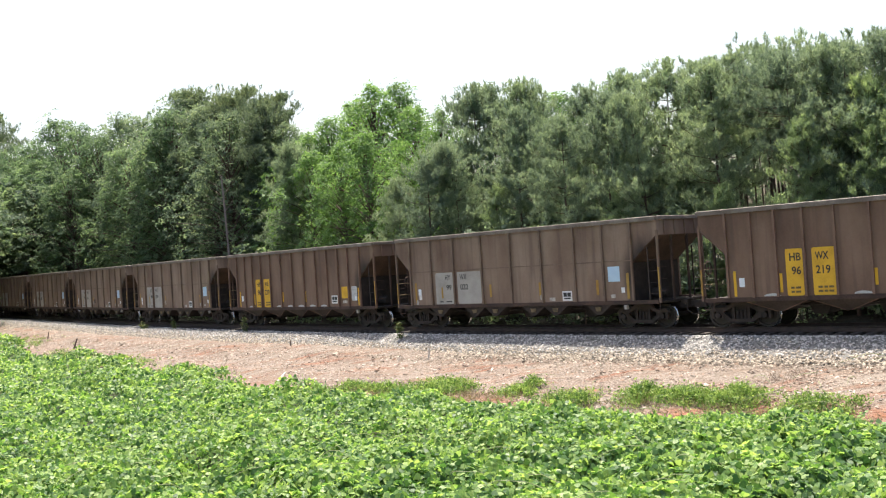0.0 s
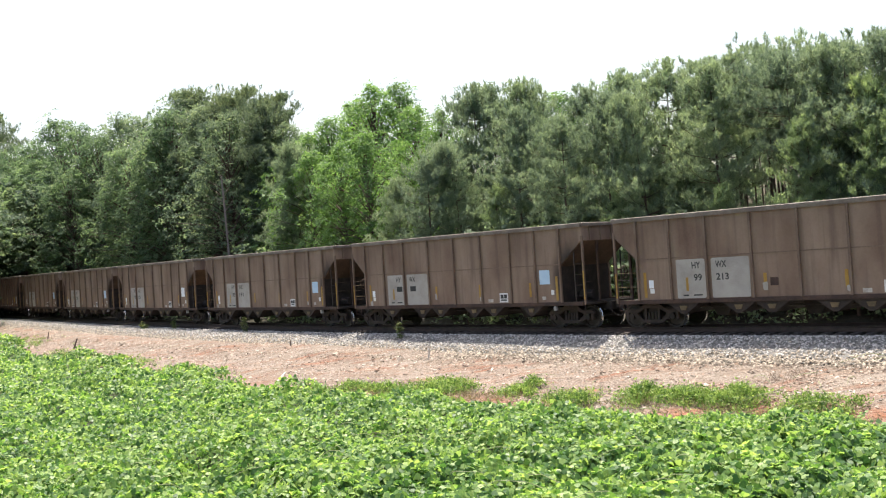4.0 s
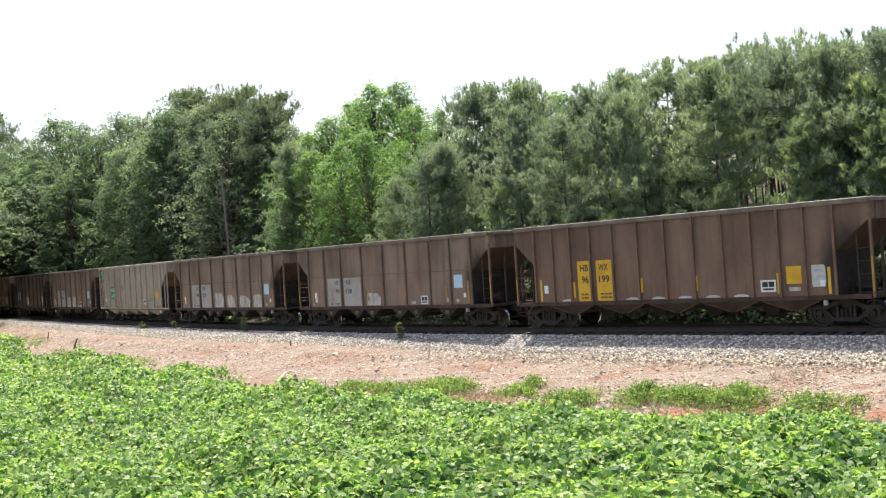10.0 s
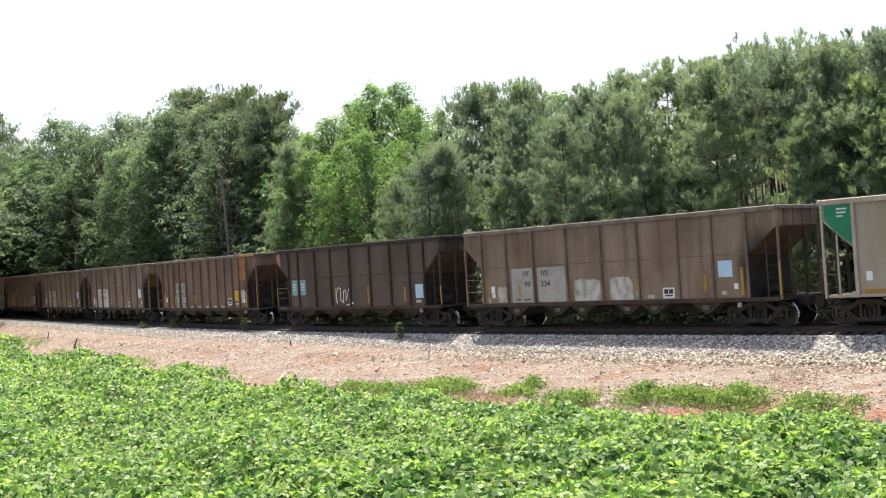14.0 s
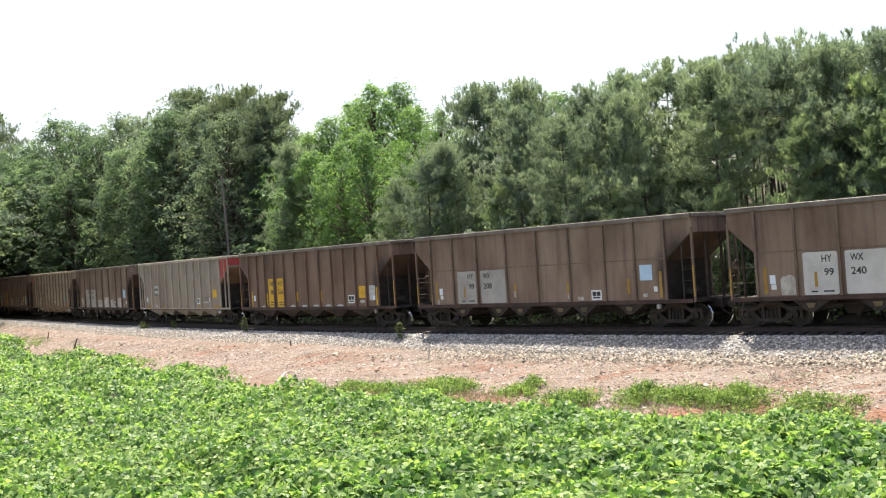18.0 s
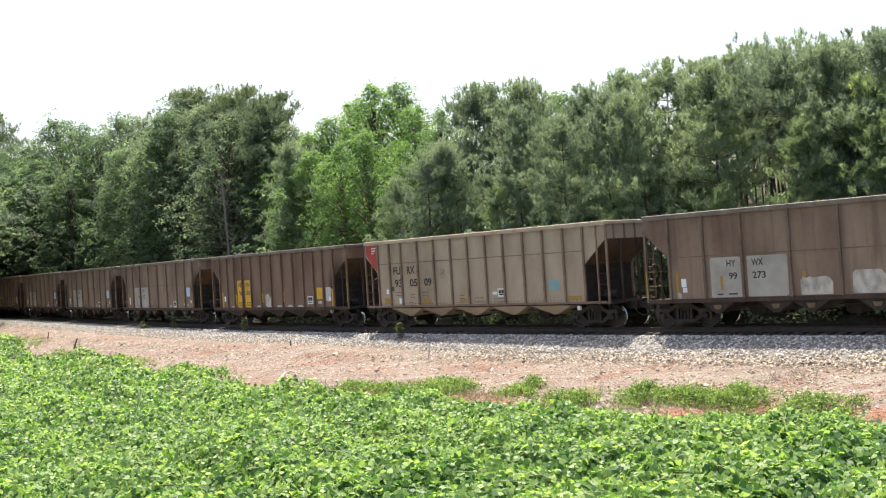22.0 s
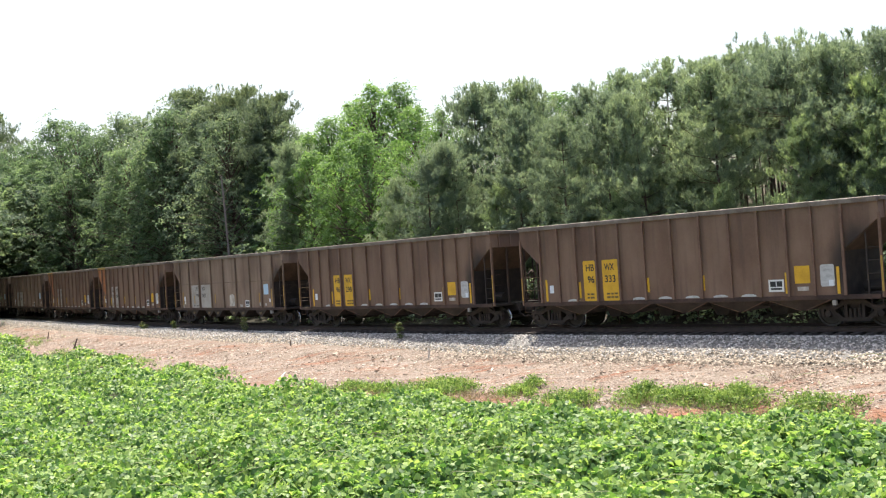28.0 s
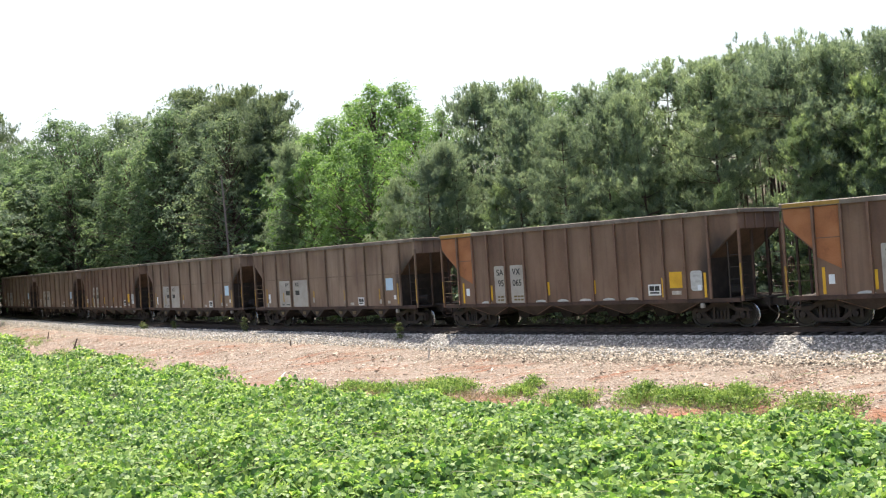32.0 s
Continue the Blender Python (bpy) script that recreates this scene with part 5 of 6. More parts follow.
def build_car(style, paint, trim, chord, slope):
    """An open-topped hopper car; x runs towards the front, -y faces the field."""
    car = thing("hopper_car", "open hopper car", "railway wagon", "cars of the train")
    X = lambda v: v - HALF
    top, sill = 4.16, 1.10
    ribs = RIBS[style]
    rear, front = -HALF, X(LENGTH[style])
    a, b = X(ribs[0]), X(ribs[-1])
    outline = [(a, sill), (b, sill), (b, 2.62), (front - 0.02, 3.6), (front, top), (rear, top), (rear + 0.02, 3.6), (a, 2.62)]
    for y in (-1, 1):
        y0, y1 = sorted((y * SIDE, y * (SIDE - 0.02)))
        side = part("side_sheet", Shape().prism(outline, y0, y1), paint, car)
        for e, end in ((a, rear + 0.04), (b, front - 0.04)):
            part("edge_angle", Shape().bar((e, y * SIDE, 2.62), (end, y * SIDE, 3.58), 0.022, 4), paint, side)
        y0, y1 = sorted((y * (SIDE + 0.03), y * (SIDE - 0.06)))
        part("side_sill", Shape().box(rear + 0.1, front - 0.1, y0, y1, sill - (0.08 if style in "NF" else 0.14), sill + 0.012), trim if style in "NF" else rust, car)
        y0, y1 = sorted((y * (SIDE + 0.07), y * (SIDE - 0.08)))
        part("top_chord", Shape().soft(rear, front, y0, y1, top - 0.05, top + 0.12, 0.02), chord, car, "worn steel top chord")
        if style in "YPF":
            z = 2.63 if style != "F" else 3.12
            y0, y1 = sorted((y * (SIDE + 0.012), y * SIDE))
            part("seam", Shape().box(a, b, y0, y1, z, z + 0.04), trim, side, "dark lapped seam")
        for r in ribs:
            w = 0.055 if style == "N" else 0.04
            y0, y1 = sorted((y * (SIDE + 0.09), y * SIDE))
            part("rib", Shape().prism([(X(r) - w, sill), (X(r) + w, sill), (X(r) + w, top - 0.04), (X(r) - w, top - 0.04)], y0, y1), trim, car)
    if style == "F":
        rivets = Shape()
        for k in range(64):
            q = a + 0.12 + k * 0.2
            if q < b - 0.1:
                rivets.box(q - 0.022, q + 0.022, -SIDE - 0.02, -SIDE, sill + 0.06, sill + 0.105)
        part("rivets", rivets, trim, car, "row of rivets along the sill")
    # the ends: an upright sheet at the top, the slope sheet below it, and the bulkhead over the truck
    for sx, e, end in ((-1, a, rear), (1, b, front)):
        inn = lambda d: end - sx * d
        part("end_sheet", Shape().box(*sorted((inn(0.02), end)), -SIDE, SIDE, 3.56, top), paint, car)
        sl = Shape().prism([(inn(0.0), 3.6), (inn(0.03), 3.54), (e, 2.56), (e, 2.62)], -SIDE + 0.025, SIDE - 0.025)
        part("slope_sheet", sl, slope, car, "rusty sloping end sheet")
        part("bulkhead", Shape().box(*sorted((e, e - sx * 0.03)), -SIDE + 0.025, SIDE - 0.025, 0.98, 2.6), black_steel, car, "black bulkhead over the truck")
        part("end_chord", Shape().soft(*sorted((inn(0.05), inn(-0.1))), -SIDE, SIDE, top - 0.02, top + 0.12, 0.02), chord, car)
        for y in (-1.05, -0.35, 0.35, 1.05):
            part("end_stiffener", Shape().box(*sorted((end, inn(-0.05))), y - 0.03, y + 0.03, 3.56, top - 0.02), trim, car)
        for y in (-0.55, 0.55):
            part("end_post", Shape().box(*sorted((inn(0.1), inn(0.02))), y - 0.035, y + 0.035, sill - 0.05, 3.56), rust, car)
        for y in (-1, 1):
            tall = top - 0.02 if style in "NF" else 3.75
            post = part("corner_post", Shape().box(*sorted((inn(0.05), inn(-0.03))), *sorted((y * (SIDE + 0.03), y * (SIDE - 0.05))), sill - 0.1, tall), trim, car)
            inner = inn(0.48)
            if style in "NF" or sx > 0:
                high = top - 0.03 if style in "NF" and sx > 0 else 3.11
                out = SIDE + 0.045 if style in "NF" else SIDE
                part("ladder_rail", Shape().box(inner - 0.025, inner + 0.025, *sorted((y * out, y * (SIDE - 0.03))), sill - 0.1, high), trim if style in "NF" else black_steel, post)
                for z in (1.35, 1.78, 2.21, 2.64):
                    part("rung", Shape().bar((inner, y * (SIDE - 0.02), z), (inn(0.02), y * (SIDE - 0.02), z), 0.012, 5), rust if style in "NF" else black_steel, post)
            else:
                for z in (1.62, 2.16):
                    part("rung", Shape().bar((e, y * (SIDE - 0.02), z), (inn(0.02), y * (SIDE - 0.02), z), 0.012, 5), gusset_paint, post, "worn dull yellow grab rung")
            part("stirrup", Shape().bar((inn(0.42), y * (SIDE - 0.02), sill - 0.1), (inn(0.42), y * (SIDE - 0.02), 0.72), 0.014, 5).bar((inn(0.06), y * (SIDE - 0.02), sill - 0.1), (inn(0.06), y * (SIDE - 0.02), 0.72), 0.014, 5).bar((inn(0.42), y * (SIDE - 0.02), 0.72), (inn(0.06), y * (SIDE - 0.02), 0.72), 0.014, 5), rust, post)
        for z in (1.45, 1.9, 2.35):
            part("end_rung", Shape().bar((inn(0.0), -SIDE + 0.02, z), (inn(0.0), -SIDE + 0.5, z), 0.014, 5), rust, car)
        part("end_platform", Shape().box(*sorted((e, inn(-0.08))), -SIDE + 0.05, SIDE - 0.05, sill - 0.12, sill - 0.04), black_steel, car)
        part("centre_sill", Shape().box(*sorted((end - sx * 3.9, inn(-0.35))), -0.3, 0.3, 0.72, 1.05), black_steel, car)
        cp = Shape().box(*sorted((inn(-0.3), inn(-0.72))), -0.09, 0.09, 0.76, 0.98)
        cp.box(*sorted((inn(-0.6), inn(-0.84))), -0.17, 0.13, 0.72, 1.0)
        part("coupler", cp, dust_steel, car)
        hose = Shape()
        tube(hose, [(inn(-0.25), -0.35, 0.86), (inn(-0.42), -0.38, 0.6), (inn(-0.66), -0.36, 0.46), (inn(-0.86), -0.3, 0.52)], [0.025] * 4, 6)
        part("air_hose", hose, black_steel, car, "black rubber air hose")
        part("air_tank", Shape().bar((inn(1.0), -0.5 * sx, 1.35), (inn(0.35), -0.5 * sx, 1.35), 0.2, 10), black_steel, car)
    part("brake_wheel", Shape().lathe([(0.24, 0), (0.28, 0.03), (0.24, 0.06)], 14).bar((-0.24, 0.03, 0), (0.24, 0.03, 0), 0.02).bar((0, 0.03, -0.24), (0, 0.03, 0.24), 0.02), rust, car, at=pose(rear - 0.06, -0.8, 2.2, 0, 0, 90))
    # the hoppers, with a bright edge angle along their outer faces
    feet = FEET[style]
    for i, q in enumerate(feet):
        m = X(q)
        if style == "Y":
            hop = Shape().prism([(m - 0.66, 0.96), (m - 0.09, 0.56), (m + 0.09, 0.56), (m + 0.66, 0.96)], -1.5, 1.5)
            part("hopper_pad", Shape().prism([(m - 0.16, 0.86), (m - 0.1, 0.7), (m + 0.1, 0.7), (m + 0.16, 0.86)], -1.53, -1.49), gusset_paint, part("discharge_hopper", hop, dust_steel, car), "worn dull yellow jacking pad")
            continue
        w = 1.12
        hop = Shape().add([(m - w, -1.5, 0.97), (m - 0.1, -1.22, 0.58), (m + 0.1, -1.22, 0.58), (m + w, -1.5, 0.97), (m - w, 1.5, 0.97), (m - 0.1, 1.22, 0.58), (m + 0.1, 1.22, 0.58), (m + w, 1.5, 0.97)],
                          [(0, 1, 2, 3), (7, 6, 5, 4), (0, 4, 5, 1), (1, 5, 6, 2), (2, 6, 7, 3), (3, 7, 4, 0)])
        ho = part("discharge_hopper", hop, paint if style in "NF" else hopper_shaded, car)
        for k in (-1, 1):
            part("edge_angle", Shape().bar((m + k * w * 0.96, -1.5, 0.95), (m + k * 0.1, -1.23, 0.585), 0.016, 4), trim, ho)
    # doors in black: the darkness between the hoppers is put into their colour
    for q in ([x + 1.15 for x in feet[:-1]] if style != "Y" else (3.9, 7.4, 10.8)):
        part("hopper_door", Shape().prism([(X(q) - 0.5, 0.95), (X(q) - 0.22, 0.42), (X(q) + 0.22, 0.42), (X(q) + 0.5, 0.95)], -0.55, 0.55), black_steel, car, "black discharge door")
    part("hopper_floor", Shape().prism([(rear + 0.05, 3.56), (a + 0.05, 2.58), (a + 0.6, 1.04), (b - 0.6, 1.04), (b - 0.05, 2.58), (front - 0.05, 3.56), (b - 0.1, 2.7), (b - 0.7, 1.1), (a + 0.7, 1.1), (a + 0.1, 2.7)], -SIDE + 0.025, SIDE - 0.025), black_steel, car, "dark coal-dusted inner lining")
    part("brake_pipe", Shape().bar((rear + 1.4, -1.0, 0.78), (front - 1.4, -1.0, 0.78), 0.03, 5), black_steel, car)
    part("bracket", Shape().soft(b - 0.5, b - 0.36, -SIDE - 0.03, -SIDE + 0.12, sill - 0.33, sill - 0.16, 0.02), white_paint if style in "NF" else stencil_grey, car, "pale bracket under the sill")
    for x in (rear + 1.2, front - 1.2):
        build_truck(car, x)
    return car


# ---- what is painted on the cars ----
def on_side(car, name, x0, x1, z0, z1, mat, label="", lift=0.006, thick=0.004):
    y = -SIDE - lift
    return part(name, Shape().box(x0 - HALF, x1 - HALF, y - thick, y, z0, z1), mat, car, label)


def panel(car, x0, x1, z0, z1, mat, label, rng):
    """A painted panel with worn, slightly uneven corners."""
    pts = []
    for cx, cz, sx, sz in ((x0, z0, 1, 1), (x1, z0, -1, 1), (x1, z1, -1, -1), (x0, z1, 1, -1)):
        a, b = rng.uniform(0.03, 0.11), rng.uniform(0.03, 0.11)
        q = [(cx, cz + sz * b), (cx + sx * a * 0.3, cz + sz * b * 0.3), (cx + sx * a, cz)]
        pts += [(x - HALF, z) for x, z in (q if sx == sz else q[::-1])]
    return part("number_panel", Shape().prism(pts, -SIDE - 0.01, -SIDE - 0.006), mat, car, label)


def door_tag(car, x, z, w, h):
    pts = [(x - HALF + w / 2 * math.cos(k * 0.5236), z + h * max(-0.12, math.sin(k * 0.5236))) for k in range(-1, 8)]
    part("door_tag", Shape().prism(pts, -SIDE - 0.01, -SIDE - 0.006), weathered_sheet, car, "chalky white half-oval door tag")


def word(car, text, x, z, height, mat, wide=None, lift=0.013):
    me, w, h, cx, cy = WORDS[text]
    k = height / h
    kx = k if wide is None else wide / w
    ob = new("lettering", me)
    if not me.materials:
        me.materials.append(mat)
    elif me.materials[0] != mat:
        me = me.copy()
        me.materials[0] = mat
        ob.data = me
    ob.parent = car
    ob.matrix_basis = Matrix.Translation((x - HALF - cx * kx, -SIDE - lift, z - cy * k)) @ pose(0, 0, 0, 90, 0, 0) @ Matrix.Diagonal((kx, k, 1, 1))
    return ob


def blot(car, rng, x0, x1, z0, z1, mat, label, name="overpaint"):
    """A patch of paint with a ragged upper edge."""
    n = max(6, int((x1 - x0) / 0.1))
    notch = rng.uniform(0.55, 1.2)
    pts = [(x0 - HALF, z0 + 0.04), (x0 - HALF + 0.04, z0), (x1 - HALF, z0)]
    for i in range(n + 1):
        f = 1 - i / n
        edge = min(1.0, 0.86 + 2.0 * min(f, 1 - f)) * (0.8 if f > notch else 1.0)
        pts.append((x0 - HALF + (x1 - x0) * f + rng.uniform(-0.02, 0.02), z0 + (z1 - z0) * edge * rng.uniform(0.9, 1.0)))
    part(name, Shape().prism(pts, -SIDE - 0.016, -SIDE - 0.005), mat, car, label)


def box_mark(car, x, z, w=0.5, h=0.4):
    on_side(car, "inspection_box", x, x + w, z, z + h, white_paint, "white-framed black inspection stencil")
    on_side(car, "inspection_box_field", x + 0.06, x + w * 0.47, z + h * 0.42, z + h - 0.06, black_paint, lift=0.011)
    on_side(car, "inspection_box_field", x + w * 0.53, x + w - 0.06, z + h * 0.42, z + h - 0.06, black_paint, lift=0.011)
    on_side(car, "inspection_box_line", x + 0.08, x + w - 0.08, z + 0.07, z + 0.13, black_paint, lift=0.011)


def bars(car, x, z, w, mat, rows=2, h=0.06):
    for i in range(rows):
        on_side(car, "stencil_line", x, x + w, z - i * 0.14, z - i * 0.14 + h, mat, lift=0.013)


def number(car, num, xs, z, h, mat):
    if not num:
        for x in xs:
            on_side(car, "stencil_line", x - 0.2, x + 0.2, z - h / 2, z + h / 2, mat, lift=0.013)
        return
    for x, t in zip(xs, num.split()):
        word(car, t, x, z, h, mat, 0.172 * len(t) - 0.02)


def post_strips(car, long):
    """Yellow paint on the lower half of the end posts."""
    for x, z1 in ((-0.02, 2.15), (long - 0.04, 2.35)):
        on_side(car, "grab_strip", x, x + 0.07, 1.2, z1, worn_yellow, "worn yellow painted grab strip", lift=0.033)


def mark_y(car, num, extra, rng):
    for x0, x1 in ((2.66, 3.84), (4.08, 5.56)):
        panel(car, x0, x1, 1.13, 2.57, clean_stencil if "c" in extra else stencil_grey, "pale grey number panel", rng)
    word(car, "HY", 3.48, 2.34, 0.24, black_paint, 0.35)
    word(car, "WX", 4.47, 2.34, 0.24, black_paint, 0.43)
    number(car, num, (3.53, 4.51), 1.89, 0.245, black_paint)
    bars(car, 2.9, 1.22, 0.22, black_paint, 1, 0.05)
    bars(car, 3.32, 1.22, 0.36, black_paint, 1, 0.05)
    on_side(car, "reflector", 3.03, 3.13, 1.4, 1.9, amber, lift=0.012)
    for x, z0, z1, m in ((1.3, 1.2, 2.15, amber), (6.12, 1.4, 1.95, amber), (8.96, 1.38, 1.95, amber), (11.95, 1.35, 1.95, amber), (13.42, 1.18, 2.18, worn_yellow)):
        on_side(car, "reflector", x - 0.06, x + 0.06, z0, z1, m, "faded amber reflector strip")
    for x, z0, z1 in ((6.1, 1.42, 1.7), (9.02, 1.3, 1.5), (12.0, 1.3, 1.5), (1.36, 1.2, 1.42)):
        if rng.random() < 0.75:
            blot(car, rng, x - 0.07, x + rng.uniform(0.03, 0.1), z0 - 0.08, z1 - 0.06, stencil_grey, "worn pale smear of paint")
    post_strips(car, LENGTH["Y"])
    on_side(car, "data_tag", 1.46, 1.66, 1.55, 1.85, white_sheet)
    on_side(car, "data_tag", 1.5, 1.68, 1.35, 1.53, white_paint)
    on_side(car, "poster", 12.5, 13.06, 1.86, 2.45, white_sheet if "v" in extra else blue_sheet, "pale blue-white sheet on the side")
    on_side(car, "data_tag", 13.1, 13.26, 1.42, 1.62, white_paint)
    on_side(car, "smudge", 12.6, 12.8, 1.22, 1.36, patch_paint)
    box_mark(car, 10.14, 1.15)
    on_side(car, "smudge", 9.45, 9.75, 1.16, 1.3, patch_paint)
    if "w" in extra:
        blot(car, rng, 1.85, 2.38, 1.15, 1.85, patch_paint, "ragged patch of chalky overpaint")
    if "d" in extra:
        on_side(car, "dark_square", 6.3, 6.6, 1.5, 1.78, rust)
    if "m" in extra:
        blot(car, rng, 8.1, 8.75, 1.2, 1.95, patch_paint, "ragged patch of chalky overpaint")
    n = extra.count("s") + extra.count("t")
    for i in range(n):
        x0 = (5.98, 7.75, 9.4, 11.15)[i]
        blot(car, rng, x0, x0 + rng.uniform(0.95, 1.35), 1.14, rng.uniform(1.75, 2.1), patch_paint, "ragged patch of chalky overpaint")


def mark_h(car, num, extra, rng, savx=False):
    for x0, x1 in ((3.2, 3.8), (4.12, 4.95)):
        panel(car, x0, x1, 1.12, 2.73, stencil_grey if savx else yellow, "pale grey number panel" if savx else "bright yellow number panel", rng)
    word(car, "SA" if savx else "HB", 3.54, 2.45, 0.27, black_paint, 0.4)
    word(car, "VX" if savx else "WX", 4.46, 2.45, 0.27, black_paint, 0.46)
    number(car, num, (3.56, 4.48), 1.98, 0.28, black_paint)
    for x, w in ((3.34, 0.12), (3.5, 0.18), (4.28, 0.16), (4.48, 0.12), (4.64, 0.16)):
        bars(car, x, 1.36, w, faded_ink, 2, 0.07)
    for x, z0, z1 in ((1.3, 1.15, 2.05), (3.0, 1.25, 1.9), (6.2, 1.4, 1.95), (8.55, 1.4, 1.95), (11.72, 1.2, 1.92), (13.52, 1.15, 2.05)):
        on_side(car, "reflector", x - 0.05, x + 0.05, z0, z1, yellow, "yellow reflector strip")
    post_strips(car, LENGTH["H"])
    on_side(car, "data_tag", 1.46, 1.66, 1.48, 1.8, white_sheet)
    on_side(car, "warning_square", 12.02, 12.56, 1.53, 2.13, yellow, "yellow square panel")
    panel(car, 12.92, 13.4, 1.4, 2.14, weathered_sheet, "torn white sheet on the side", rng)
    on_side(car, "data_tag", 13.2, 13.36, 1.42, 1.62, white_sheet, lift=0.014)
    on_side(car, "smudge", 12.1, 12.5, 1.28, 1.42, patch_paint)
    box_mark(car, 11.06, 1.27, 0.56, 0.42)
    for x in (2.4, 5.5, 6.65, 7.8, 8.95, 10.05):
        door_tag(car, x + 0.25, 1.14, 0.6, 0.085)
    if "q" in extra:
        blot(car, rng, 6.5, 7.1, 1.2, 1.9, patch_paint, "ragged patch of chalky overpaint")
    if "o" in extra:
        corner(car, 0.06, 1.0, 2.64, orange_paint, "faded orange end panel")
        part("end_panel", Shape().prism([(x - HALF, z) for x, z in ((1.12, 4.08), (1.12, 2.4), (1.92, 1.98), (1.92, 4.08))], -SIDE - 0.01, -SIDE - 0.005), orange_paint, car, "faded orange end panel")
        on_side(car, "seam", 1.12, 1.92, 3.02, 3.05, redbrown_rib, lift=0.012)
        part("chord_paint", Shape().box(0.05 - HALF, 2.0 - HALF, -SIDE - 0.076, -SIDE - 0.072, 4.13, 4.26), worn_yellow, car, "worn yellow paint on the top chord")
    if "p" in extra:
        on_side(car, "end_panel", 12.78, 13.7, 2.75, 4.08, orange_paint, "faded orange end panel")
        part("chord_paint", Shape().box(12.8 - HALF, 14.9 - HALF, -SIDE - 0.076, -SIDE - 0.072, 4.13, 4.26), worn_yellow, car, "worn yellow paint on the top chord")


def corner(car, x0, x1, z0, mat, label, tag=False):
    """A coloured panel on the sheet over the sloping edge, wide at the top; x0 is at the car's end."""
    slant = 2.62 + 0.98 * abs(x0 + (0.3 if x0 < x1 else -0.3) - x1) / abs(x0 - x1)
    part("end_panel", Shape().prism([(x - HALF, z) for x, z in ((x0, 4.08), (x0, 3.64), (x0 + (x1 - x0) * 0.3, slant + 0.02), (x1, z0), (x1, 4.08))], -SIDE - 0.01, -SIDE - 0.005), mat, car, label)
    if tag:
        for k in range(3):
            on_side(car, "stencil_line", x0 + 0.42, x0 + 0.42 + (0.34, 0.3, 0.2)[k], 3.92 - 0.12 * k, 3.97 - 0.12 * k, white_paint, lift=0.012)


def roundel(car, x, z):
    """A faint dark emblem, drawn as a plain ring with bars."""
    sh = Shape()
    pts = [(x - HALF + 0.17 * math.cos(k * 0.5236), z + 0.2 * math.sin(k * 0.5236)) for k in range(13)]
    for p, q in zip(pts, pts[1:]):
        sh.bar((p[0], -SIDE - 0.008, p[1]), (q[0], -SIDE - 0.008, q[1]), 0.006, 4)
    sh.box(x - HALF - 0.1, x - HALF + 0.1, -SIDE - 0.012, -SIDE - 0.004, z - 0.05, z - 0.02).box(x - HALF - 0.1, x - HALF + 0.1, -SIDE - 0.012, -SIDE - 0.004, z + 0.04, z + 0.07)
    part("emblem", sh, faint_ink, car, "faint worn round emblem")


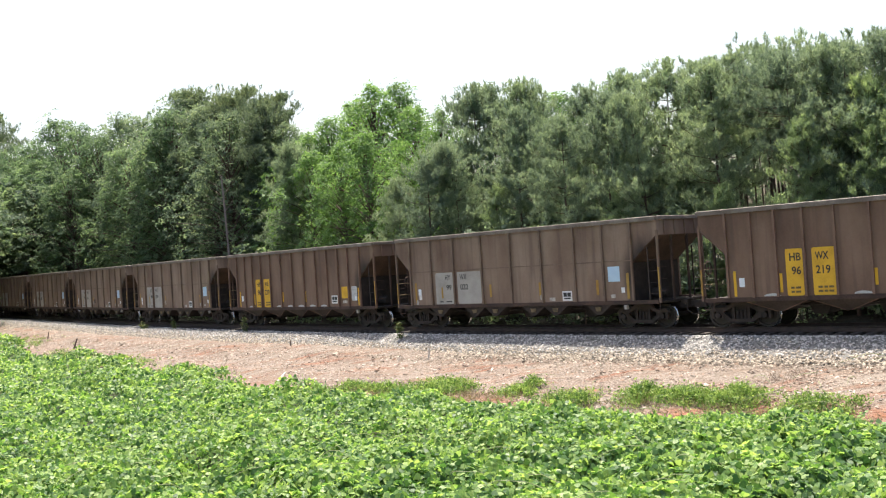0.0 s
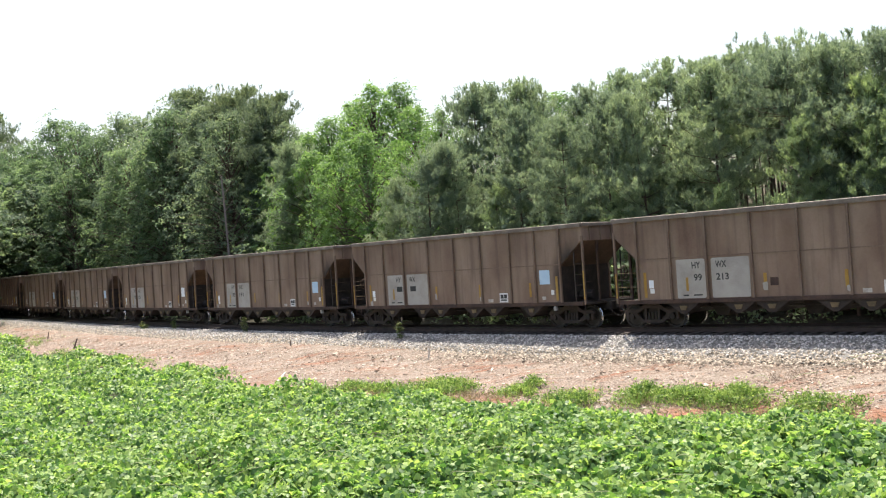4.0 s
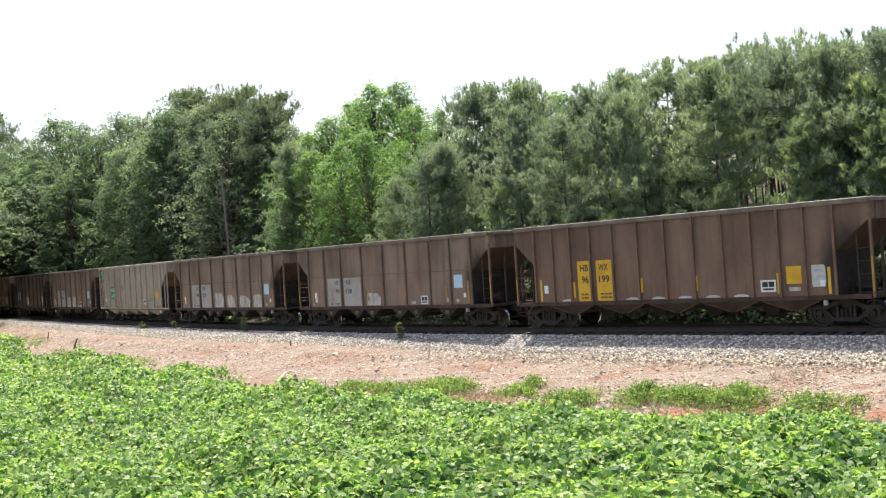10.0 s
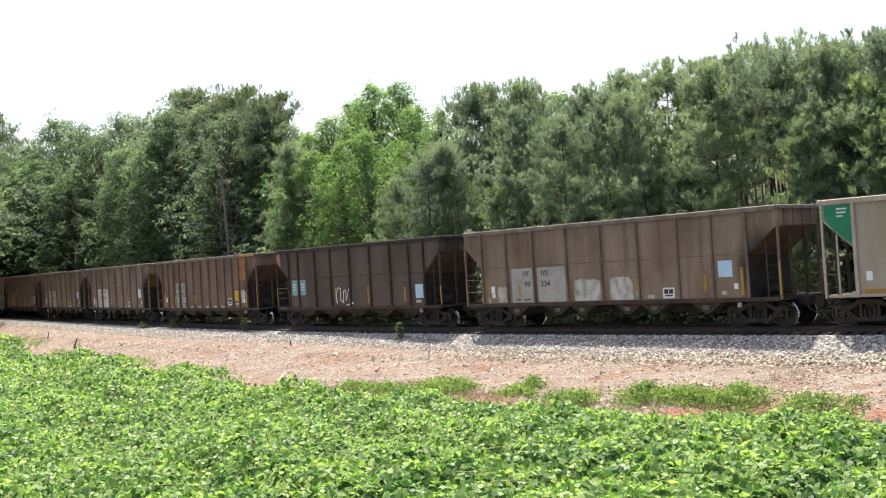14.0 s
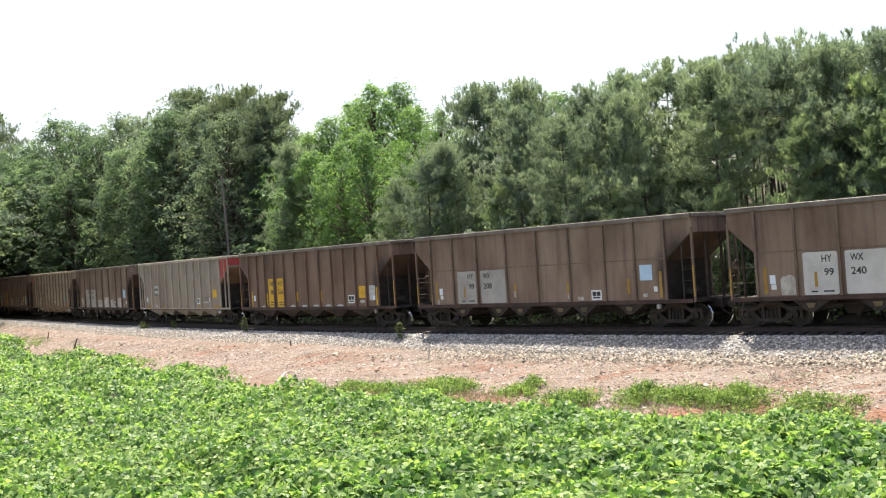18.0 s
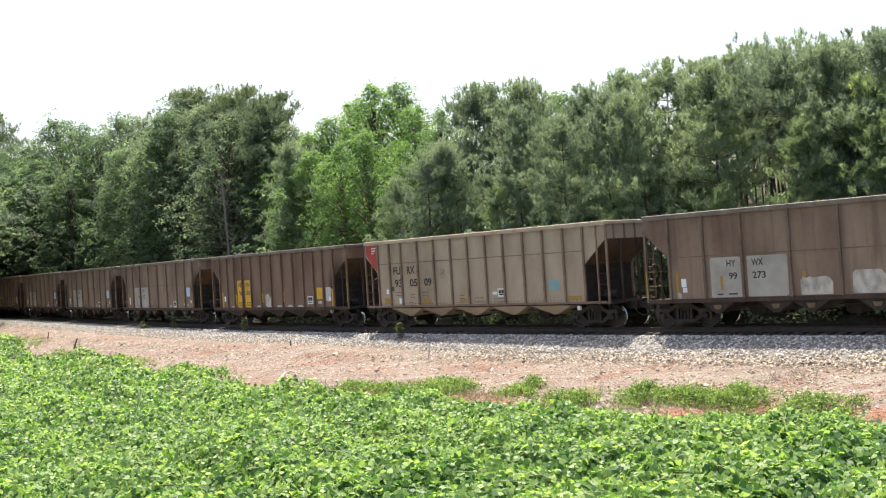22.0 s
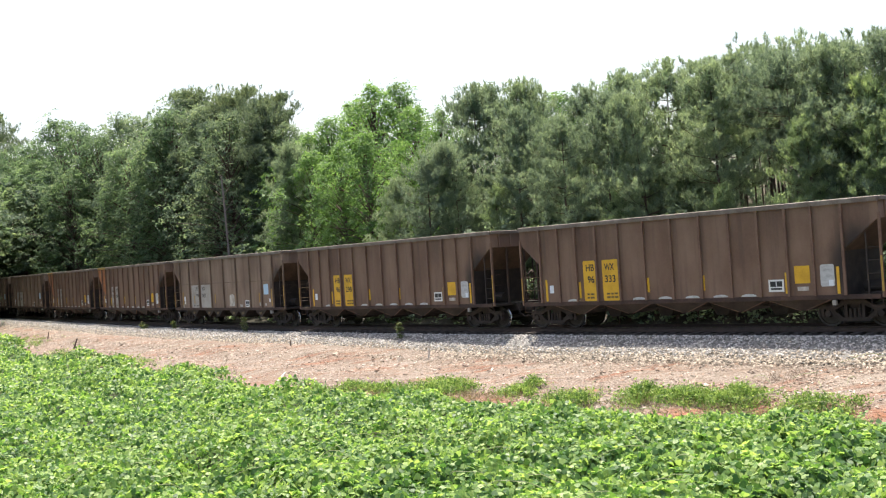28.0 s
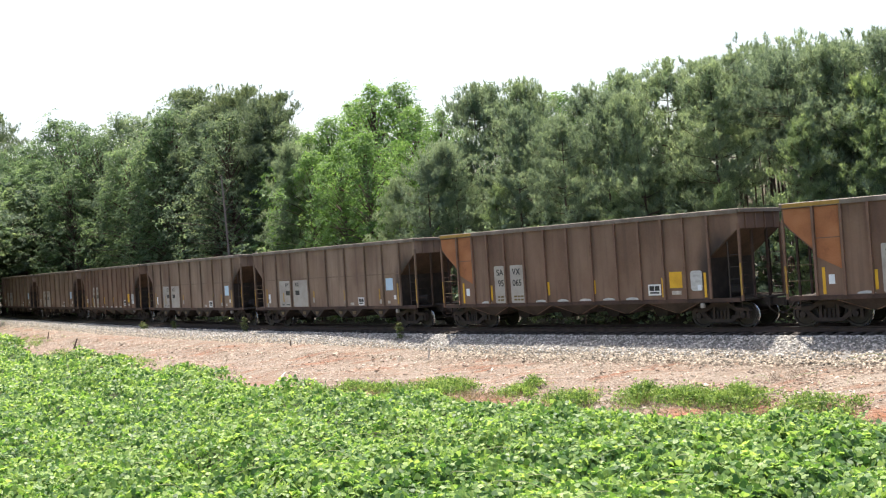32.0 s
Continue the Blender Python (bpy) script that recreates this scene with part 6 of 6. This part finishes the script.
def mark_grey(car, kind, num, rng):
    if kind == "N":
        panel(car, 2.72, 3.74, 1.78, 2.74, green_paint, "green number panel with white letters", rng)
        word(car, "HYWX", 3.25, 2.46, 0.27, white_paint, 0.9)
        word(car, num, 3.3, 2.02, 0.27, white_paint, 0.84)
        corner(car, 0.1, 1.0, 2.66, green_paint, "green end panel", True)
        bars(car, 4.9, 1.62, 0.5, faint_ink, 2, 0.03)
        roundel(car, 5.62, 2.62)
    if kind == "V":
        panel(car, 2.82, 3.72, 1.98, 2.72, faint_ink, "dark number panel with white letters", rng)
        word(car, "HYWX", 3.27, 2.54, 0.27, white_paint, 0.84)
        word(car, num, 3.3, 2.18, 0.27, white_paint, 0.84)
        corner(car, LENGTH["N"] - 0.06, 13.92, 2.68, red_paint, "red end panel")
        part("end_band", Shape().box(LENGTH["N"] - HALF + 0.052, LENGTH["N"] - HALF + 0.062, -SIDE + 0.02, SIDE - 0.02, 3.7, 4.12), red_paint, car, "red end band")
        on_side(car, "smudge", 2.7, 3.3, 1.16, 1.3, patch_paint)
        on_side(car, "data_tag", 12.05, 12.3, 1.5, 1.72, white_sheet)
        on_side(car, "smudge", 11.1, 11.9, 1.42, 1.52, patch_paint)
    if kind == "F":
        for t, x, w in (("FU", 2.36, 0.5), ("RX", 3.37, 0.55)):
            word(car, t, x, 2.78, 0.36, black_paint, w)
        for t, x, w in zip(num.split(), (2.42, 3.52, 4.52), (0.5, 0.52, 0.5)):
            word(car, t, x, 2.18, 0.36, black_paint, w)
        corner(car, 0.1, 0.98, 2.66, red_paint, "red end panel", True)
        on_side(car, "data_tag", 1.9, 2.1, 1.82, 2.02, faint_ink)
        on_side(car, "data_tag", 1.5, 1.68, 1.68, 1.9, white_sheet)
        on_side(car, "data_tag", 2.42, 2.65, 1.2, 1.46, white_sheet)
        roundel(car, 5.55, 2.55)
        for x, z, w in ((2.2, 1.72, 0.5), (3.3, 1.62, 0.3), (4.1, 1.7, 0.4), (3.15, 1.24, 0.3), (6.6, 1.5, 0.3), (7.5, 1.36, 0.6), (8.7, 1.3, 0.6)):
            bars(car, x, z, w, faint_ink, 2, 0.025)
        on_side(car, "data_tag", 8.66, 8.92, 1.5, 1.62, white_sheet)
        box_mark(car, 8.97, 1.4, 0.42, 0.36)
        on_side(car, "poster", 11.9, 12.5, 1.6, 2.05, teal_sheet, "teal sheet on the side")
        for x, w, h in ((1.35, 0.42, 0.28), (4.15, 0.45, 0.22), (6.6, 0.5, 0.14), (12.9, 0.7, 0.16)):
            on_side(car, "reflector", x, x + w, 1.2, 1.2 + h, amber, "faded yellow strip along the sill")
        return
    on_side(car, "warning_square", 12.62, 13.2, 1.75, 2.25, yellow, "faded yellow square panel")
    bars(car, 11.3, 1.75, 0.8, faint_ink, 2, 0.03)
    for x, w in ((1.25, 1.0), (4.3, 0.6), (7.0, 0.5), (8.2, 0.5), (10.2, 0.5), (12.65, 1.05)):
        on_side(car, "reflector", x, x + w, 1.13, 1.27, amber, "faded yellow strip along the sill")
    on_side(car, "data_tag", 1.35, 1.54, 1.55, 1.85, white_sheet)
    box_mark(car, 10.16, 1.36, 0.42, 0.36)


def mark_p(car, rng):
    for x0, x1 in ((1.48, 2.02), (2.3, 2.82)):
        panel(car, x0, x1, 1.75, 2.58, teal_sheet, "teal number panel", rng)
    for x in (1.6, 2.4):
        bars(car, x, 2.3, 0.3, white_paint, 3)
    for x, z0, z1 in ((5.6, 1.35, 2.1), (8.4, 1.25, 2.1), (11.3, 1.3, 2.0)):
        on_side(car, "reflector", x - 0.07, x + 0.07, z0, z1, amber, "faded amber reflector strip")
    on_side(car, "poster", 12.1, 12.66, 1.45, 2.1, blue_sheet, "pale blue sheet on the side")
    on_side(car, "smudge", 12.1, 12.5, 1.24, 1.36, patch_paint)
    # a sprayed white scrawl
    pts = [(5.7, 1.25), (5.62, 1.75), (5.85, 2.1), (6.05, 2.0), (6.0, 1.45), (6.25, 1.3), (6.3, 1.9), (6.5, 1.95), (6.5, 1.4), (6.75, 2.0), (6.85, 1.85), (6.8, 1.4), (7.1, 1.25), (6.5, 1.18)]
    sh = Shape()
    for p, q in zip(pts, pts[1:]):
        sh.bar((p[0] - HALF, -SIDE - 0.012, p[1]), (q[0] - HALF, -SIDE - 0.012, q[1]), 0.026, 4)
    part("spray_scrawl", sh, white_paint, car, "white sprayed scrawl")
    part("end_panel", Shape().prism([(x - HALF, z) for x, z in ((0.03, 4.08), (0.03, 3.66), (0.42, 3.3), (0.42, 4.08))], -SIDE - 0.01, -SIDE - 0.005), pink_paint, car, "faded pink end panel")
    for x, z1 in ((-0.02, 2.15), (LENGTH["P"] - 0.04, 2.0)):
        on_side(car, "grab_strip", x, x + 0.07, 1.2, z1, worn_yellow, "worn yellow painted grab strip", lift=0.033)


LABELS = {"Y": "brown coal hopper car, pale grey number panels", "H": "brown coal hopper car with bright yellow number panels",
          "S": "brown coal hopper car with narrow grey number panels", "N": "grey coal hopper car with green number panel",
          "V": "grey coal hopper car with red end panel", "F": "grey coal hopper car with black lettering and red corner",
          "P": "dark brown coal hopper car with white spray scrawl"}
CARS = []


def build_train():
    rng = random.Random(3)
    first = {}
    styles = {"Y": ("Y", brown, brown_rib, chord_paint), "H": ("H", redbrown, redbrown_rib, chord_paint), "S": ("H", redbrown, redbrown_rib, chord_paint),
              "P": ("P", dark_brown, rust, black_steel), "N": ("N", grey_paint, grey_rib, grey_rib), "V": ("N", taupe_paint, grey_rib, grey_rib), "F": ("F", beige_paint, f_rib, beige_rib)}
    for s, kind, num, extra in TRAIN:
        style = styles[kind] + (slope_rust if kind in "NV" else mid_slope if "r" in extra else sooty_slope,)
        key = (style[0], style[1].name, style[4].name)
        if key in first:
            car = copy_thing(first[key], Matrix())
        else:
            car = first[key] = build_car(*style)
        CARS.append((car, s))
    for (car, s), (_, kind, num, extra) in zip(CARS, TRAIN):
        tagged(car, LABELS[kind] + (", patched white" if "s" in extra else ""))
        if kind == "Y":
            mark_y(car, num, extra, rng)
        elif kind in "HS":
            mark_h(car, num, extra, rng, kind == "S")
        elif kind == "P":
            mark_p(car, rng)
        else:
            mark_grey(car, kind, num, rng)


build_train()


# ---- ties, the nearest one by one ----
def build_ties():
    me = Shape().soft(-0.115, 0.115, -1.3, 1.3, -0.17, 0.0, 0.012).mesh("tie", tie_wood)
    s = -62.0
    while s < 27:
        x, y, a = line(s)
        ob = part("tie", me, None, track, at=Matrix.Translation((x, y, 0)) @ pose(0, 0, 0, 0, 0, math.degrees(a)) @ pose(0, 0, 0, -TILT) @ Matrix.Translation((0, random.uniform(-0.04, 0.04), -0.182)))
        s += 0.5


build_ties()


# ---- what moves ----
LAG = ((0, 0.0), (28.0, 0.0), (29.0, -0.05), (29.5, -0.5), (30.0, -0.62), (31.0, -0.85), (32.0, -1.08))
SPEED = 15.57


def run(t):
    return SPEED * t + float(np.interp(t, [q[0] for q in LAG], [q[1] for q in LAG]))


def car_pose(s):
    a, b = beside(s - 6.2, 0), beside(s + 6.2, 0)
    m = (a + b) / 2
    return pose(m.x, m.y, 0, 0, 0, math.degrees(math.atan2(b.y - a.y, b.x - a.x))) @ pose(0, 0, 0, -TILT)


def motions():
    times = [i * 0.5 for i in range(65)]
    for car, s in CARS:
        walk(car, [(t, car_pose(s + HALF + run(t))) for t in times])
    spun = {}
    for car, _ in CARS:
        for truck in car.children:
            if not truck.name.startswith("truck"):
                continue
            for ws in truck.children:
                if not ws.name.startswith("wheelset"):
                    continue
                x = round(ws.matrix_basis.translation.x, 2)
                if x not in spun:
                    spun[x] = ws
                    walk(ws, [(i / FPS, pose(x, 0, 0.457, 0, math.degrees(run(i / FPS) / 0.457) % 360, 0)) for i in range(32 * FPS + 1)])
                else:
                    ws.rotation_mode = "QUATERNION"
                    keys = ws.animation_data_create()
                    keys.action = spun[x].animation_data.action
                    keys.action_slot = spun[x].animation_data.action_slot


motions()
